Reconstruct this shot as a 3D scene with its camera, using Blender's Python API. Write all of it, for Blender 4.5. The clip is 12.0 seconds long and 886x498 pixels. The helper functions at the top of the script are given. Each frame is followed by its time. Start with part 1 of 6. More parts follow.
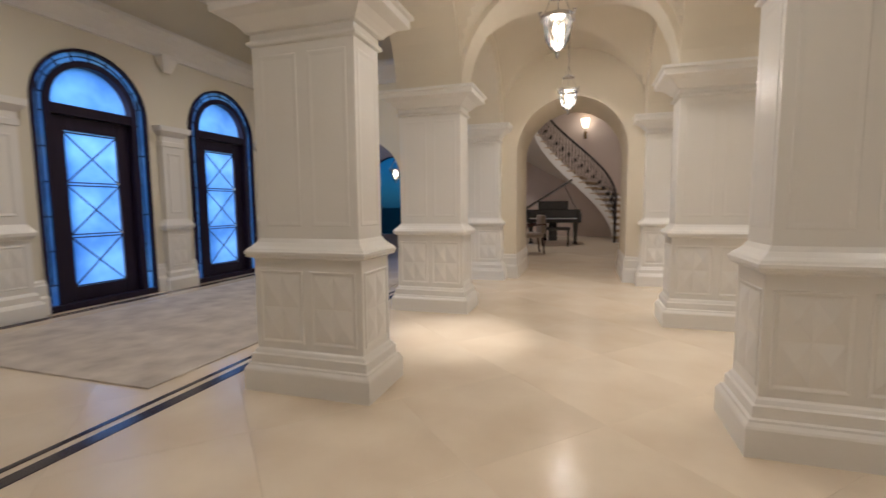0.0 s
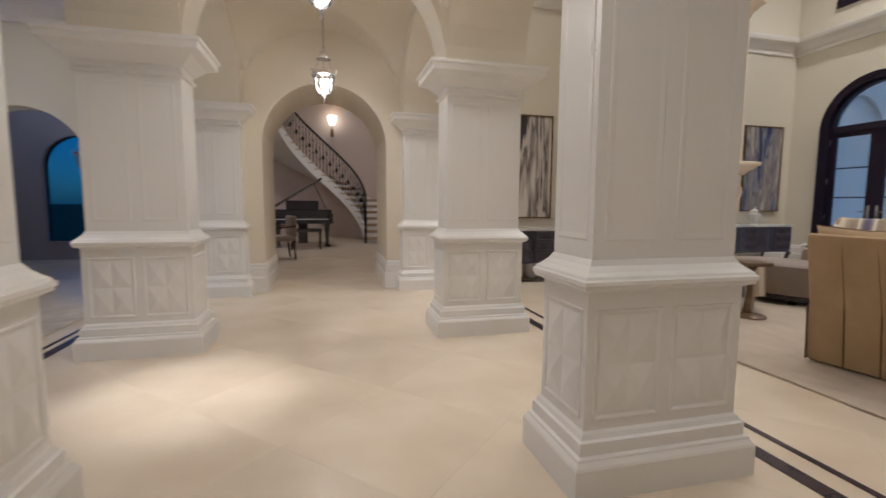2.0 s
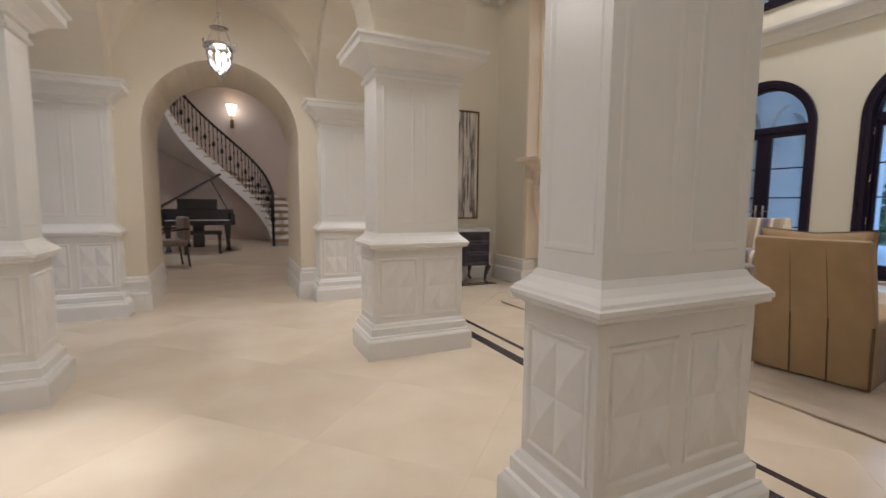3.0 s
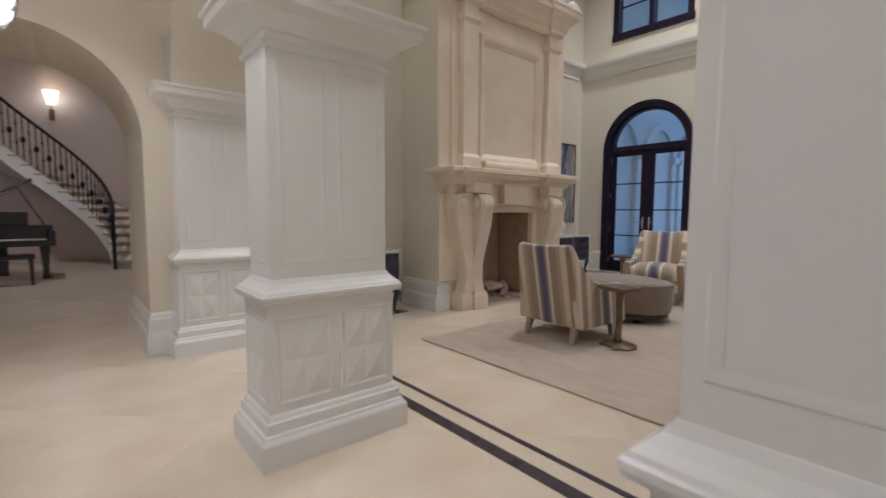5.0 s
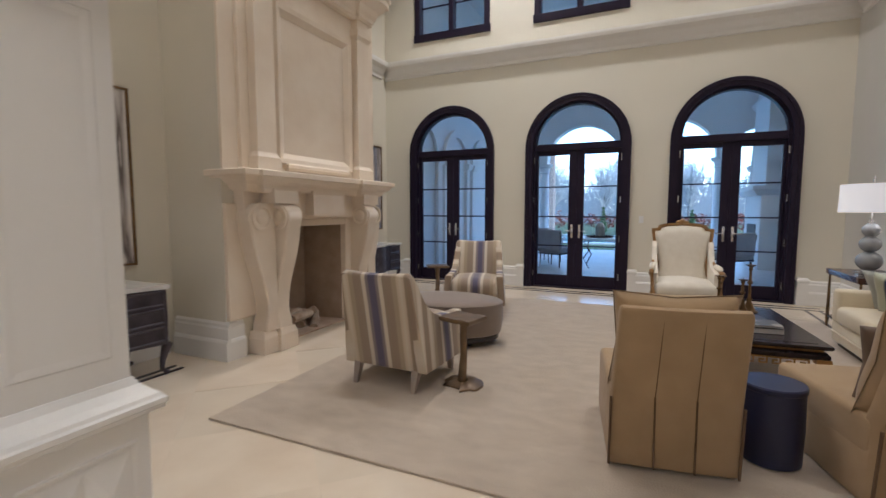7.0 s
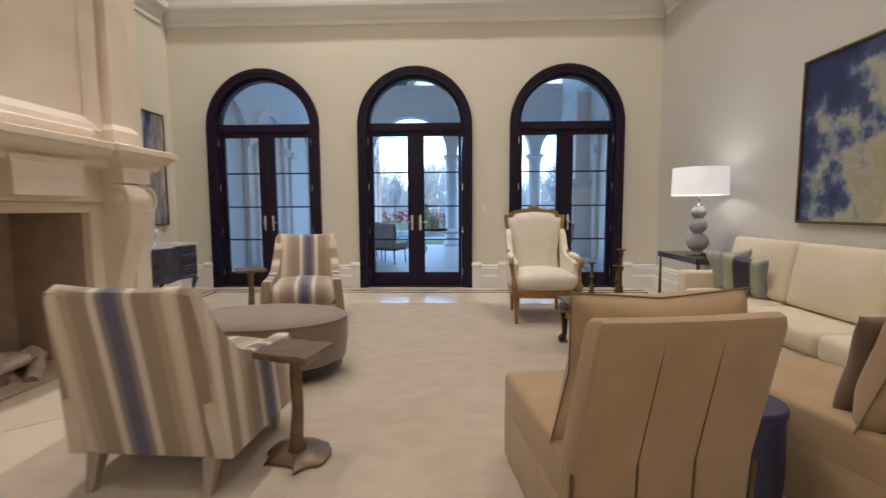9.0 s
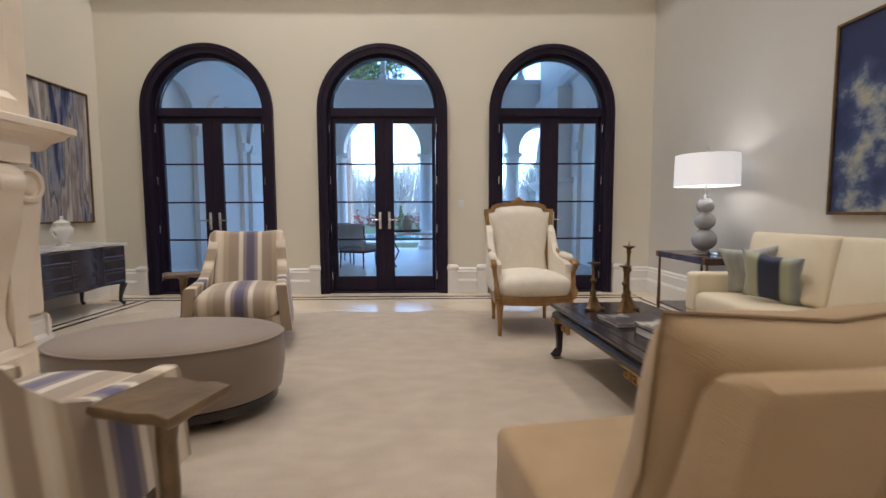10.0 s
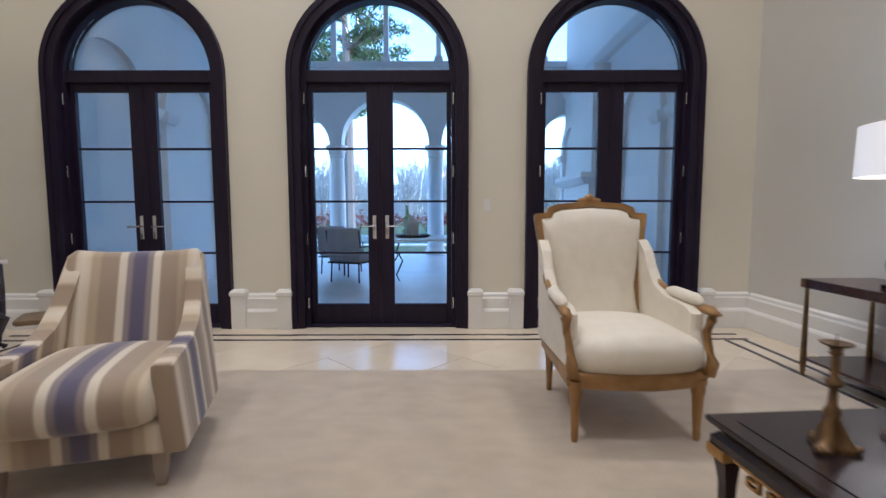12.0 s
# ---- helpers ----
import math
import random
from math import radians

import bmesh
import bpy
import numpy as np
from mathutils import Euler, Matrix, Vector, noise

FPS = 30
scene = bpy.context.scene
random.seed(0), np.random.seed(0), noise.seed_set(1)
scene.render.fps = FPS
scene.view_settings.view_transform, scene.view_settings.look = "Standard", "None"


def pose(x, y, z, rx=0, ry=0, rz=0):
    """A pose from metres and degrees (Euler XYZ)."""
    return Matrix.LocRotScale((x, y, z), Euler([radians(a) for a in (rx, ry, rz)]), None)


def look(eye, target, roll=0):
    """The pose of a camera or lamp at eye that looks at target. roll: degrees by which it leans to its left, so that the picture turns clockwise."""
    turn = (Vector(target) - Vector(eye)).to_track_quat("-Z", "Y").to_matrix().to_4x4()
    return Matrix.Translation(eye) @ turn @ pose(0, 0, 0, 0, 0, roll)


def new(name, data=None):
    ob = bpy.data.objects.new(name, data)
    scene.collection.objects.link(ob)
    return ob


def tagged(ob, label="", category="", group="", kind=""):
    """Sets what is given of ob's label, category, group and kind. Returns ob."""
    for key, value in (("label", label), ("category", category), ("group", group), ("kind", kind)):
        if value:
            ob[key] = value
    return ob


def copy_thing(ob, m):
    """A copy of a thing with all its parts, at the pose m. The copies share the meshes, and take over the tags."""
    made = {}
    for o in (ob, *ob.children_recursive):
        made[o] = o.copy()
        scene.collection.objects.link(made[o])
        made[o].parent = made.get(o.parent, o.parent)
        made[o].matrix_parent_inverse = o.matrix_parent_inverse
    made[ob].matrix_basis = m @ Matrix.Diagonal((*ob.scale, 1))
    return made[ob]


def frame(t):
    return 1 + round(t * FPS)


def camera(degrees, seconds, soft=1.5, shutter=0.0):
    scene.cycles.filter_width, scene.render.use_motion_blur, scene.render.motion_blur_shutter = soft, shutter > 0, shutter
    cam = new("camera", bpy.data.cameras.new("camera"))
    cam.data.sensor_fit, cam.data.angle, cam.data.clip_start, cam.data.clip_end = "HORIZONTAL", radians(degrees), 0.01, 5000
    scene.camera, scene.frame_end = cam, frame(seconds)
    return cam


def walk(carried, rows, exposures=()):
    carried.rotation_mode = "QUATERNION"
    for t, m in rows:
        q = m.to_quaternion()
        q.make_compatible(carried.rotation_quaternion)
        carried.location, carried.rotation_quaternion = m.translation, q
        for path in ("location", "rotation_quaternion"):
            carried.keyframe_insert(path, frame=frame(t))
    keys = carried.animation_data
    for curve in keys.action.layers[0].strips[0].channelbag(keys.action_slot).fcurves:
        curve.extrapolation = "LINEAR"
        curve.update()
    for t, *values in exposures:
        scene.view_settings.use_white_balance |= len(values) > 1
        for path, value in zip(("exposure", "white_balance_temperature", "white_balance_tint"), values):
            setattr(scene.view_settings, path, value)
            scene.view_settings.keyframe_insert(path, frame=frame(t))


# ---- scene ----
EXPOSURES = [(0, 0.24, 5180, 10), (1.0, 0.2, 5350, 10), (2.0, 0.12, 4900, 10), (3.0, 0.1, 4880, 10), (5.0, -0.02, 4650, 10), (5.5, -0.05, 4520, 10), (6.5, 0.04, 4720, 10), (7.2, 0.06, 4780, 10), (9.0, 0.25, 5080, 10), (10.5, 0.24, 4840, 10), (12, 0.22, 4660, 10)]
cam = camera(88.7, 12.0, 1.5, 0.5)
PATH = [
    (0, (2.279, 2.586, 1.081), (1.686, 4.486, 0.891), -0.5),
    (0.5, (2.172, 2.718, 1.1), (1.86, 4.684, 0.904), -0.4),
    (1, (2.143, 2.924, 1.086), (2.096, 4.914, 0.891), -0.4),
    (1.5, (2.12, 3.154, 1.095), (2.341, 5.132, 0.895), -0.1),
    (2, (2.088, 3.329, 1.102), (2.576, 5.259, 0.907), 0.4),
    (2.5, (2.11, 3.612, 1.107), (2.796, 5.481, 0.915), 0.7),
    (3, (2.097, 3.868, 1.112), (2.944, 5.669, 0.915), 0.5),
    (5, (2.287, 4.816, 1.233), (3.571, 6.34, 1.067), 0.3),
    (5.5, (2.406, 5.025, 1.308), (3.845, 6.404, 1.149), 0.2),
    (6, (2.495, 5.165, 1.366), (4.096, 6.354, 1.209), -0.1),
    (6.5, (2.648, 5.4, 1.396), (4.396, 6.358, 1.231), 0.0),
    (7, (2.868, 5.59, 1.393), (4.684, 6.409, 1.223), 0.0),
    (9, (3.993, 6.081, 1.234), (5.984, 6.152, 1.058), -0.3),
    (9.5, (4.35, 6.056, 1.145), (6.343, 6.034, 0.986), -0.2),
    (10, (4.76, 6.052, 1.115), (6.753, 6.017, 0.959), -0.2),
    (10.5, (5.175, 6.042, 1.112), (7.168, 6.005, 0.956), -0.2),
    (11, (5.639, 6.018, 1.141), (7.632, 5.988, 0.977), -0.3),
    (11.5, (6.104, 6.064, 1.151), (8.097, 6.044, 0.99), -0.2),
    (12, (6.554, 6.139, 1.165), (8.548, 6.134, 1.005), -0.1),
]
walk(cam, [(t, look(eye, target, roll)) for t, eye, target, roll in PATH], EXPOSURES)

# ---- world, lights, exposure ----
world = bpy.data.worlds.new("world")
scene.world = world
world.use_nodes = True
sky = world.node_tree.nodes.new("ShaderNodeTexSky")
sky.sky_type = 'NISHITA'
sky.sun_disc = False
sky.sun_elevation = radians(28)
sky.sun_rotation = radians(200)
sky.air_density, sky.dust_density = 1.0, 1.0
world.node_tree.links.new(sky.outputs[0], world.node_tree.nodes["Background"].inputs[0])
world.node_tree.nodes["Background"].inputs[1].default_value = 0.72


def lamp(name, kind, m, energy, colour, size=None, size_y=None, radius=None, cone=None, blend=None):
    data = bpy.data.lights.new(name, kind)
    data.energy, data.color = energy, colour
    if size: data.size = size
    if size_y: data.shape, data.size_y = 'RECTANGLE', size_y
    if radius: data.shadow_soft_size = radius
    if cone: data.spot_size, data.spot_blend = radians(cone), blend
    ob = new(name, data)
    ob.matrix_world = m
    return ob


WARM = (1.0, 0.80, 0.58)
# lantern bulbs in the gallery bays
for y in (1.76, 3.91, 6.07, 8.2):
    lamp("lantern_light", 'POINT', pose(2.067, y, 2.29), 9, WARM, radius=0.05)
# recessed downlight on the floor pool; unseen fill spots: gallery, living room, foyer
lamp("pool_and_fill_spot", 'SPOT', pose(1.28, 6.17, 3.0), 215, WARM, radius=0.03, cone=29, blend=1.0)
# added fill along the gallery, no fixtures, lifts the dark floor
for y, e in ((1.9, 14), (4.1, 27), (6.4, 68), (8.4, 66)):
    lamp("pool_and_fill_spot", 'SPOT', pose(2.2, y, 3.05), e, WARM, radius=0.05, cone=130, blend=1.0)
# unseen fill above the living room, balanced by row
for x, f in ((4.6, 0.44), (7.0, 1.2), (10.0, 1.4)):
    for y, e in ((4.0, 142), (6.7, 92), (8.3, 250)):
        lamp("pool_and_fill_spot", 'SPOT', pose(x, y, 7.15), e * f, WARM, radius=0.08, cone=130, blend=0.9)
# unseen fill added over the foyer
for y in (3.0, 5.4, 7.8):
    lamp("pool_and_fill_spot", 'SPOT', pose(-1.2, y, 3.95), 82, WARM, radius=0.08, cone=140, blend=0.9)
lamp("table_lamp_light", 'POINT', pose(9.16, 3.41, 1.51), 4.5, WARM, radius=0.05)
lamp("sconce_light", 'POINT', pose(2.25, 18.5, 3.80), 2.2, WARM, radius=0.08)
# unseen fill spot added to brighten the stair hall
lamp("pool_and_fill_spot", 'SPOT', pose(1.5, 14.6, 5.9), 330, WARM, radius=0.08, cone=140, blend=0.9)

# ---- materials ----
def nodes_of(name):
    m = bpy.data.materials.new(name)
    m.use_nodes = True
    return m, m.node_tree, m.node_tree.nodes["Principled BSDF"]


def mat(name, c1, c2=None, scale=3.0, rough=0.5, metal=0.0, bump=0.0, bscale=60.0, stretch=(1, 1, 1), rvar=0.0, tone=0.0, detail=5.0, sheen=0.0, coat=0.0):
    """Two colours mixed by a noise at real size, fine relief, roughness wear, and a tone that varies from object to object."""
    m, nt, b = nodes_of(name)
    N, L = nt.nodes.new, nt.links.new
    b.inputs["Roughness"].default_value, b.inputs["Metallic"].default_value = rough, metal
    b.inputs["Base Color"].default_value = (*c1, 1)
    b.inputs["Sheen Weight"].default_value = sheen
    b.inputs["Coat Weight"].default_value = coat
    tc = N("ShaderNodeTexCoord")
    mp = N("ShaderNodeMapping"); mp.inputs["Scale"].default_value = stretch
    L(tc.outputs["Object"], mp.inputs[0])
    if c2 is not None:
        n = N("ShaderNodeTexNoise"); n.inputs["Scale"].default_value = scale; n.inputs["Detail"].default_value = detail
        L(mp.outputs[0], n.inputs["Vector"])
        mr = N("ShaderNodeMapRange"); mr.inputs[1].default_value, mr.inputs[2].default_value = 0.3, 0.7
        L(n.outputs["Fac"], mr.inputs[0])
        mx = N("ShaderNodeMix"); mx.data_type = 'RGBA'
        mx.inputs["A"].default_value, mx.inputs["B"].default_value = (*c1, 1), (*c2, 1)
        L(mr.outputs[0], mx.inputs["Factor"])
        out = mx.outputs["Result"]
        if tone:
            oi = N("ShaderNodeObjectInfo")
            hs = N("ShaderNodeHueSaturation")
            vr = N("ShaderNodeMapRange"); vr.inputs[3].default_value, vr.inputs[4].default_value = 1 - tone, 1 + tone
            L(oi.outputs["Random"], vr.inputs[0]); L(vr.outputs[0], hs.inputs["Value"]); L(out, hs.inputs["Color"])
            out = hs.outputs[0]
        L(out, b.inputs["Base Color"])
        if rvar:
            rr = N("ShaderNodeMapRange"); rr.inputs[3].default_value, rr.inputs[4].default_value = rough - rvar, rough + rvar
            L(n.outputs["Fac"], rr.inputs[0]); L(rr.outputs[0], b.inputs["Roughness"])
    if bump:
        n2 = N("ShaderNodeTexNoise"); n2.inputs["Scale"].default_value = bscale; n2.inputs["Detail"].default_value = 3
        L(mp.outputs[0], n2.inputs["Vector"])
        bp = N("ShaderNodeBump"); bp.inputs["Strength"].default_value = bump; bp.inputs["Distance"].default_value = 0.01
        L(n2.outputs["Fac"], bp.inputs["Height"]); L(bp.outputs[0], b.inputs["Normal"])
    return m


def ramp_mat(name, stops, axis, period, rough=0.85, wobble=0.0, offset=0.0, bump=0.15):
    """Woven stripes: a colour ramp repeated along one object axis."""
    m, nt, b = nodes_of(name)
    N, L = nt.nodes.new, nt.links.new
    tc = N("ShaderNodeTexCoord"); sx = N("ShaderNodeSeparateXYZ"); L(tc.outputs["Object"], sx.inputs[0])
    src = sx.outputs[axis]
    if wobble:
        nz = N("ShaderNodeTexNoise"); nz.inputs["Scale"].default_value = 2.5; L(tc.outputs["Object"], nz.inputs["Vector"])
        ma = N("ShaderNodeMath"); ma.operation = 'MULTIPLY_ADD'; L(nz.outputs["Fac"], ma.inputs[0]); ma.inputs[1].default_value = wobble; L(src, ma.inputs[2])
        src = ma.outputs[0]
    dv = N("ShaderNodeMath"); dv.operation = 'MULTIPLY_ADD'; L(src, dv.inputs[0]); dv.inputs[1].default_value = 1 / period; dv.inputs[2].default_value = offset
    fr = N("ShaderNodeMath"); fr.operation = 'FRACT'; L(dv.outputs[0], fr.inputs[0])
    cr = N("ShaderNodeValToRGB"); L(fr.outputs[0], cr.inputs[0])
    els = cr.color_ramp.elements
    els[0].position, els[0].color = stops[0][0], (*stops[0][1], 1)
    els[1].position, els[1].color = stops[-1][0], (*stops[-1][1], 1)
    for p, c in stops[1:-1]:
        e = els.new(p); e.color = (*c, 1)
    L(cr.outputs[0], b.inputs["Base Color"]); b.inputs["Roughness"].default_value = rough
    b.inputs["Sheen Weight"].default_value = 0.2
    n2 = N("ShaderNodeTexNoise"); n2.inputs["Scale"].default_value = 350; L(tc.outputs["Object"], n2.inputs["Vector"])
    bp = N("ShaderNodeBump"); bp.inputs["Strength"].default_value = bump; bp.inputs["Distance"].default_value = 0.005
    L(n2.outputs["Fac"], bp.inputs["Height"]); L(bp.outputs[0], b.inputs["Normal"])
    return m


def emit(name, colour, strength):
    m, nt, b = nodes_of(name)
    b.inputs["Base Color"].default_value = (*colour, 1)
    b.inputs["Emission Color"].default_value = (*colour, 1)
    b.inputs["Emission Strength"].default_value = strength
    return m


def glass_mat(name, tint=(1, 1, 1), rough=0.0, gloss=0.06):
    """Thin pane: clear transmission with a faint mirror of the room."""
    m, nt, b = nodes_of(name)
    N, L = nt.nodes.new, nt.links.new
    tr = N("ShaderNodeBsdfTransparent"); tr.inputs[0].default_value = (*tint, 1)
    gl = N("ShaderNodeBsdfGlossy"); gl.inputs["Roughness"].default_value = rough
    fr = N("ShaderNodeFresnel"); fr.inputs[0].default_value = 1.45
    mx = N("ShaderNodeMixShader"); L(fr.outputs[0], mx.inputs[0]); L(tr.outputs[0], mx.inputs[1]); L(gl.outputs[0], mx.inputs[2])
    L(mx.outputs[0], nt.nodes["Material Output"].inputs["Surface"])
    return m


M_TRIM = mat("trim_paint", (0.80, 0.775, 0.735), (0.76, 0.735, 0.69), 1.2, 0.32, bump=0.05, bscale=40, rvar=0.05)
M_WALL = mat("wall_paint", (0.73, 0.685, 0.57), (0.70, 0.65, 0.535), 0.9, 0.6, bump=0.06, bscale=120)
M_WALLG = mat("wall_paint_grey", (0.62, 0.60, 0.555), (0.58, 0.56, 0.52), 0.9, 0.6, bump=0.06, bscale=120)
M_HALL = mat("hall_paint", (0.60, 0.50, 0.43), (0.56, 0.46, 0.395), 0.9, 0.6, bump=0.06, bscale=120)
M_VAULT = mat("vault_plaster", (0.73, 0.665, 0.54), (0.70, 0.63, 0.505), 1.5, 0.5, bump=0.06, bscale=60)
M_DARKWALL = mat("mauve_plaster", (0.30, 0.25, 0.23), (0.26, 0.215, 0.20), 0.8, 0.6, bump=0.08, bscale=50)
M_FLOOR = mat("marble_floor", (0.75, 0.655, 0.51), (0.65, 0.54, 0.40), 2.0, 0.24, rvar=0.07, tone=0.04, detail=8)
M_GROUT = mat("marble_border", (0.73, 0.64, 0.50), (0.65, 0.55, 0.41), 1.6, 0.2, rvar=0.05, detail=8)
M_BAND = mat("dark_marble", (0.035, 0.026, 0.034), (0.065, 0.05, 0.06), 8, 0.2)
M_RUG = mat("wool_rug", (0.565, 0.475, 0.36), (0.47, 0.385, 0.285), 9.0, 0.95, bump=0.8, bscale=160, sheen=0.3, detail=9, stretch=(1, 0.55, 1))
M_RUG2 = mat("patterned_rug", (0.60, 0.54, 0.46), (0.40, 0.35, 0.30), 4.0, 0.95, bump=0.4, bscale=200, detail=7)
M_DOOR = mat("dark_stained_wood", (0.013, 0.008, 0.021), (0.019, 0.012, 0.028), 20, 0.42, stretch=(1, 1, 0.1), bump=0.05)
M_STONE = mat("cast_limestone", (0.85, 0.75, 0.61), (0.77, 0.655, 0.51), 2.5, 0.55, bump=0.12, bscale=35, detail=7)
M_BRICKF = mat("firebrick", (0.46, 0.35, 0.26), (0.37, 0.275, 0.20), 6, 0.85, bump=0.3, bscale=30, tone=0.06)
M_TAN = mat("tan_linen", (0.43, 0.30, 0.155), (0.375, 0.257, 0.13), 6, 0.92, bump=0.3, bscale=350, sheen=0.2)
# dark tan for seams and for the shade inside open pleats
M_PLEATSHADE_SEAM = mat("tan_pleat_shade_and_seam", (0.16, 0.10, 0.055), (0.13, 0.08, 0.045), 8, 0.9)
M_PIPE = mat("tan_welt", (0.27, 0.185, 0.10), (0.23, 0.155, 0.085), 8, 0.9)
M_CREAM = mat("cream_fabric", (0.72, 0.63, 0.45), (0.68, 0.585, 0.41), 5, 0.88, bump=0.25, bscale=300, sheen=0.2)
M_IVORY = mat("ivory_damask", (0.76, 0.70, 0.59), (0.71, 0.645, 0.53), 14, 0.7, bump=0.12, bscale=90, sheen=0.2)
M_GREY = mat("taupe_velvet", (0.265, 0.208, 0.165), (0.225, 0.175, 0.138), 3, 0.85, bump=0.15, bscale=300, sheen=0.35)
M_BLACK = mat("black_lacquer", (0.014, 0.009, 0.014), (0.026, 0.015, 0.016), 3, 0.27, coat=0.15)
M_EBONY = mat("piano_black", (0.012, 0.011, 0.014), (0.018, 0.016, 0.02), 3, 0.2, coat=0.4)
M_GOLD = mat("gilt", (0.50, 0.31, 0.10), (0.36, 0.21, 0.07), 12, 0.42, metal=0.75, bump=0.12, bscale=50)
M_GILTWOOD = mat("gilt_wood", (0.42, 0.25, 0.09), (0.28, 0.155, 0.055), 10, 0.4, metal=0.35, bump=0.1, bscale=60)
M_BRASS = mat("aged_brass", (0.25, 0.155, 0.07), (0.13, 0.085, 0.045), 18, 0.4, metal=0.85, bump=0.1, bscale=70)
M_BRONZE = mat("live_edge_bronze", (0.22, 0.145, 0.075), (0.12, 0.08, 0.045), 9, 0.34, metal=0.25, bump=0.2, bscale=25)
M_WOODLEG = mat("grey_wood", (0.40, 0.33, 0.27), (0.33, 0.27, 0.22), 12, 0.5, stretch=(1, 1, 0.15))
M_MAHOG = mat("mahogany", (0.055, 0.022, 0.018), (0.035, 0.014, 0.012), 10, 0.25, stretch=(0.2, 1, 1), coat=0.3)
M_DRESS = mat("smoky_inlay", (0.075, 0.062, 0.078), (0.035, 0.028, 0.04), 9, 0.45, bump=0.1, bscale=40)
M_MARBLEW = mat("white_marble", (0.76, 0.74, 0.71), (0.60, 0.58, 0.56), 4, 0.2, detail=9)
M_PORC = mat("white_porcelain", (0.80, 0.78, 0.74), None, rough=0.18)
M_LAMPG = mat("grey_glazed_ceramic", (0.36, 0.37, 0.39), (0.30, 0.31, 0.33), 3, 0.1, coat=0.5)
M_CHROME = mat("satin_nickel", (0.66, 0.65, 0.66), None, rough=0.25, metal=1.0)
M_IRON = mat("wrought_iron", (0.015, 0.013, 0.018), None, rough=0.45, metal=0.4)
M_NAVY = mat("navy_drum", (0.018, 0.022, 0.06), (0.028, 0.032, 0.085), 4, 0.35)
M_LOG = mat("log_bark", (0.30, 0.21, 0.14), (0.55, 0.47, 0.38), 7, 0.9, bump=0.6, bscale=20)
M_TREAD = mat("tread_stone", (0.55, 0.42, 0.27), (0.48, 0.36, 0.22), 5, 0.5)
M_OLIVE = mat("moire_grey", (0.29, 0.30, 0.275), (0.45, 0.445, 0.40), 22, 0.6, stretch=(1, 1, 0.35))
M_PLAST = mat("white_plastic", (0.75, 0.74, 0.72), None, rough=0.4)
M_LOGGIA = mat("loggia_stucco", (0.82, 0.82, 0.82), (0.77, 0.77, 0.77), 1.5, 0.7, bump=0.08)
M_PATIO = mat("travertine_patio", (0.70, 0.68, 0.65), (0.58, 0.56, 0.54), 2.0, 0.4, tone=0.05)
M_OUTCUSH = mat("outdoor_cushion", (0.40, 0.40, 0.42), (0.36, 0.36, 0.38), 6, 0.9)
M_GRASS = mat("lawn", (0.055, 0.10, 0.03), (0.10, 0.12, 0.05), 1.5, 0.95, bump=0.5, bscale=15)
M_POOL = mat("pool_water", (0.10, 0.32, 0.36), (0.14, 0.38, 0.42), 2, 0.08)
M_LEAF = mat("evergreen_leaf", (0.035, 0.085, 0.025), (0.07, 0.13, 0.04), 9, 0.7)
M_REDLEAF = mat("russet_shrub", (0.22, 0.06, 0.04), (0.13, 0.05, 0.035), 6, 0.8)
# distance haze is put into this pale twig colour
M_HAZETWIG = mat("haze_paled_twigs", (0.34, 0.37, 0.37), (0.42, 0.44, 0.45), 3, 0.9)
M_BARK = mat("bark", (0.16, 0.145, 0.13), (0.22, 0.20, 0.185), 12, 0.9, bump=0.5, bscale=20)
M_DOOR.node_tree.nodes["Principled BSDF"].inputs["Specular IOR Level"].default_value = 0.25
M_GLASS = glass_mat("pane_glass")
def frost_mat():
    """Sand-blasted pane: lets the daylight through scattered."""
    m, nt, b = nodes_of("frosted_glass")
    N, L = nt.nodes.new, nt.links.new
    tl = N("ShaderNodeBsdfTranslucent"); tl.inputs[0].default_value = (0.42, 0.58, 0.95, 1)
    tr = N("ShaderNodeBsdfTransparent"); tr.inputs[0].default_value = (0.40, 0.55, 0.92, 1)
    tc = N("ShaderNodeTexCoord"); nz = N("ShaderNodeTexNoise"); nz.inputs["Scale"].default_value = 2.2; nz.inputs["Detail"].default_value = 4; L(tc.outputs["Object"], nz.inputs["Vector"])
    cr = N("ShaderNodeValToRGB"); L(nz.outputs["Fac"], cr.inputs[0])
    cr.color_ramp.elements[0].position, cr.color_ramp.elements[0].color = 0.34, (0.17, 0.31, 0.53, 1)
    cr.color_ramp.elements[1].position, cr.color_ramp.elements[1].color = 0.68, (0.40, 0.58, 0.80, 1)
    L(cr.outputs[0], tl.inputs[0]); L(cr.outputs[0], tr.inputs[0])
    mx = N("ShaderNodeMixShader"); mx.inputs[0].default_value = 0.25; L(tl.outputs[0], mx.inputs[1]); L(tr.outputs[0], mx.inputs[2])
    gl = N("ShaderNodeBsdfGlossy"); gl.inputs["Roughness"].default_value = 0.25
    m2 = N("ShaderNodeMixShader"); m2.inputs[0].default_value = 0.05; L(mx.outputs[0], m2.inputs[1]); L(gl.outputs[0], m2.inputs[2])
    L(m2.outputs[0], nt.nodes["Material Output"].inputs["Surface"])
    return m


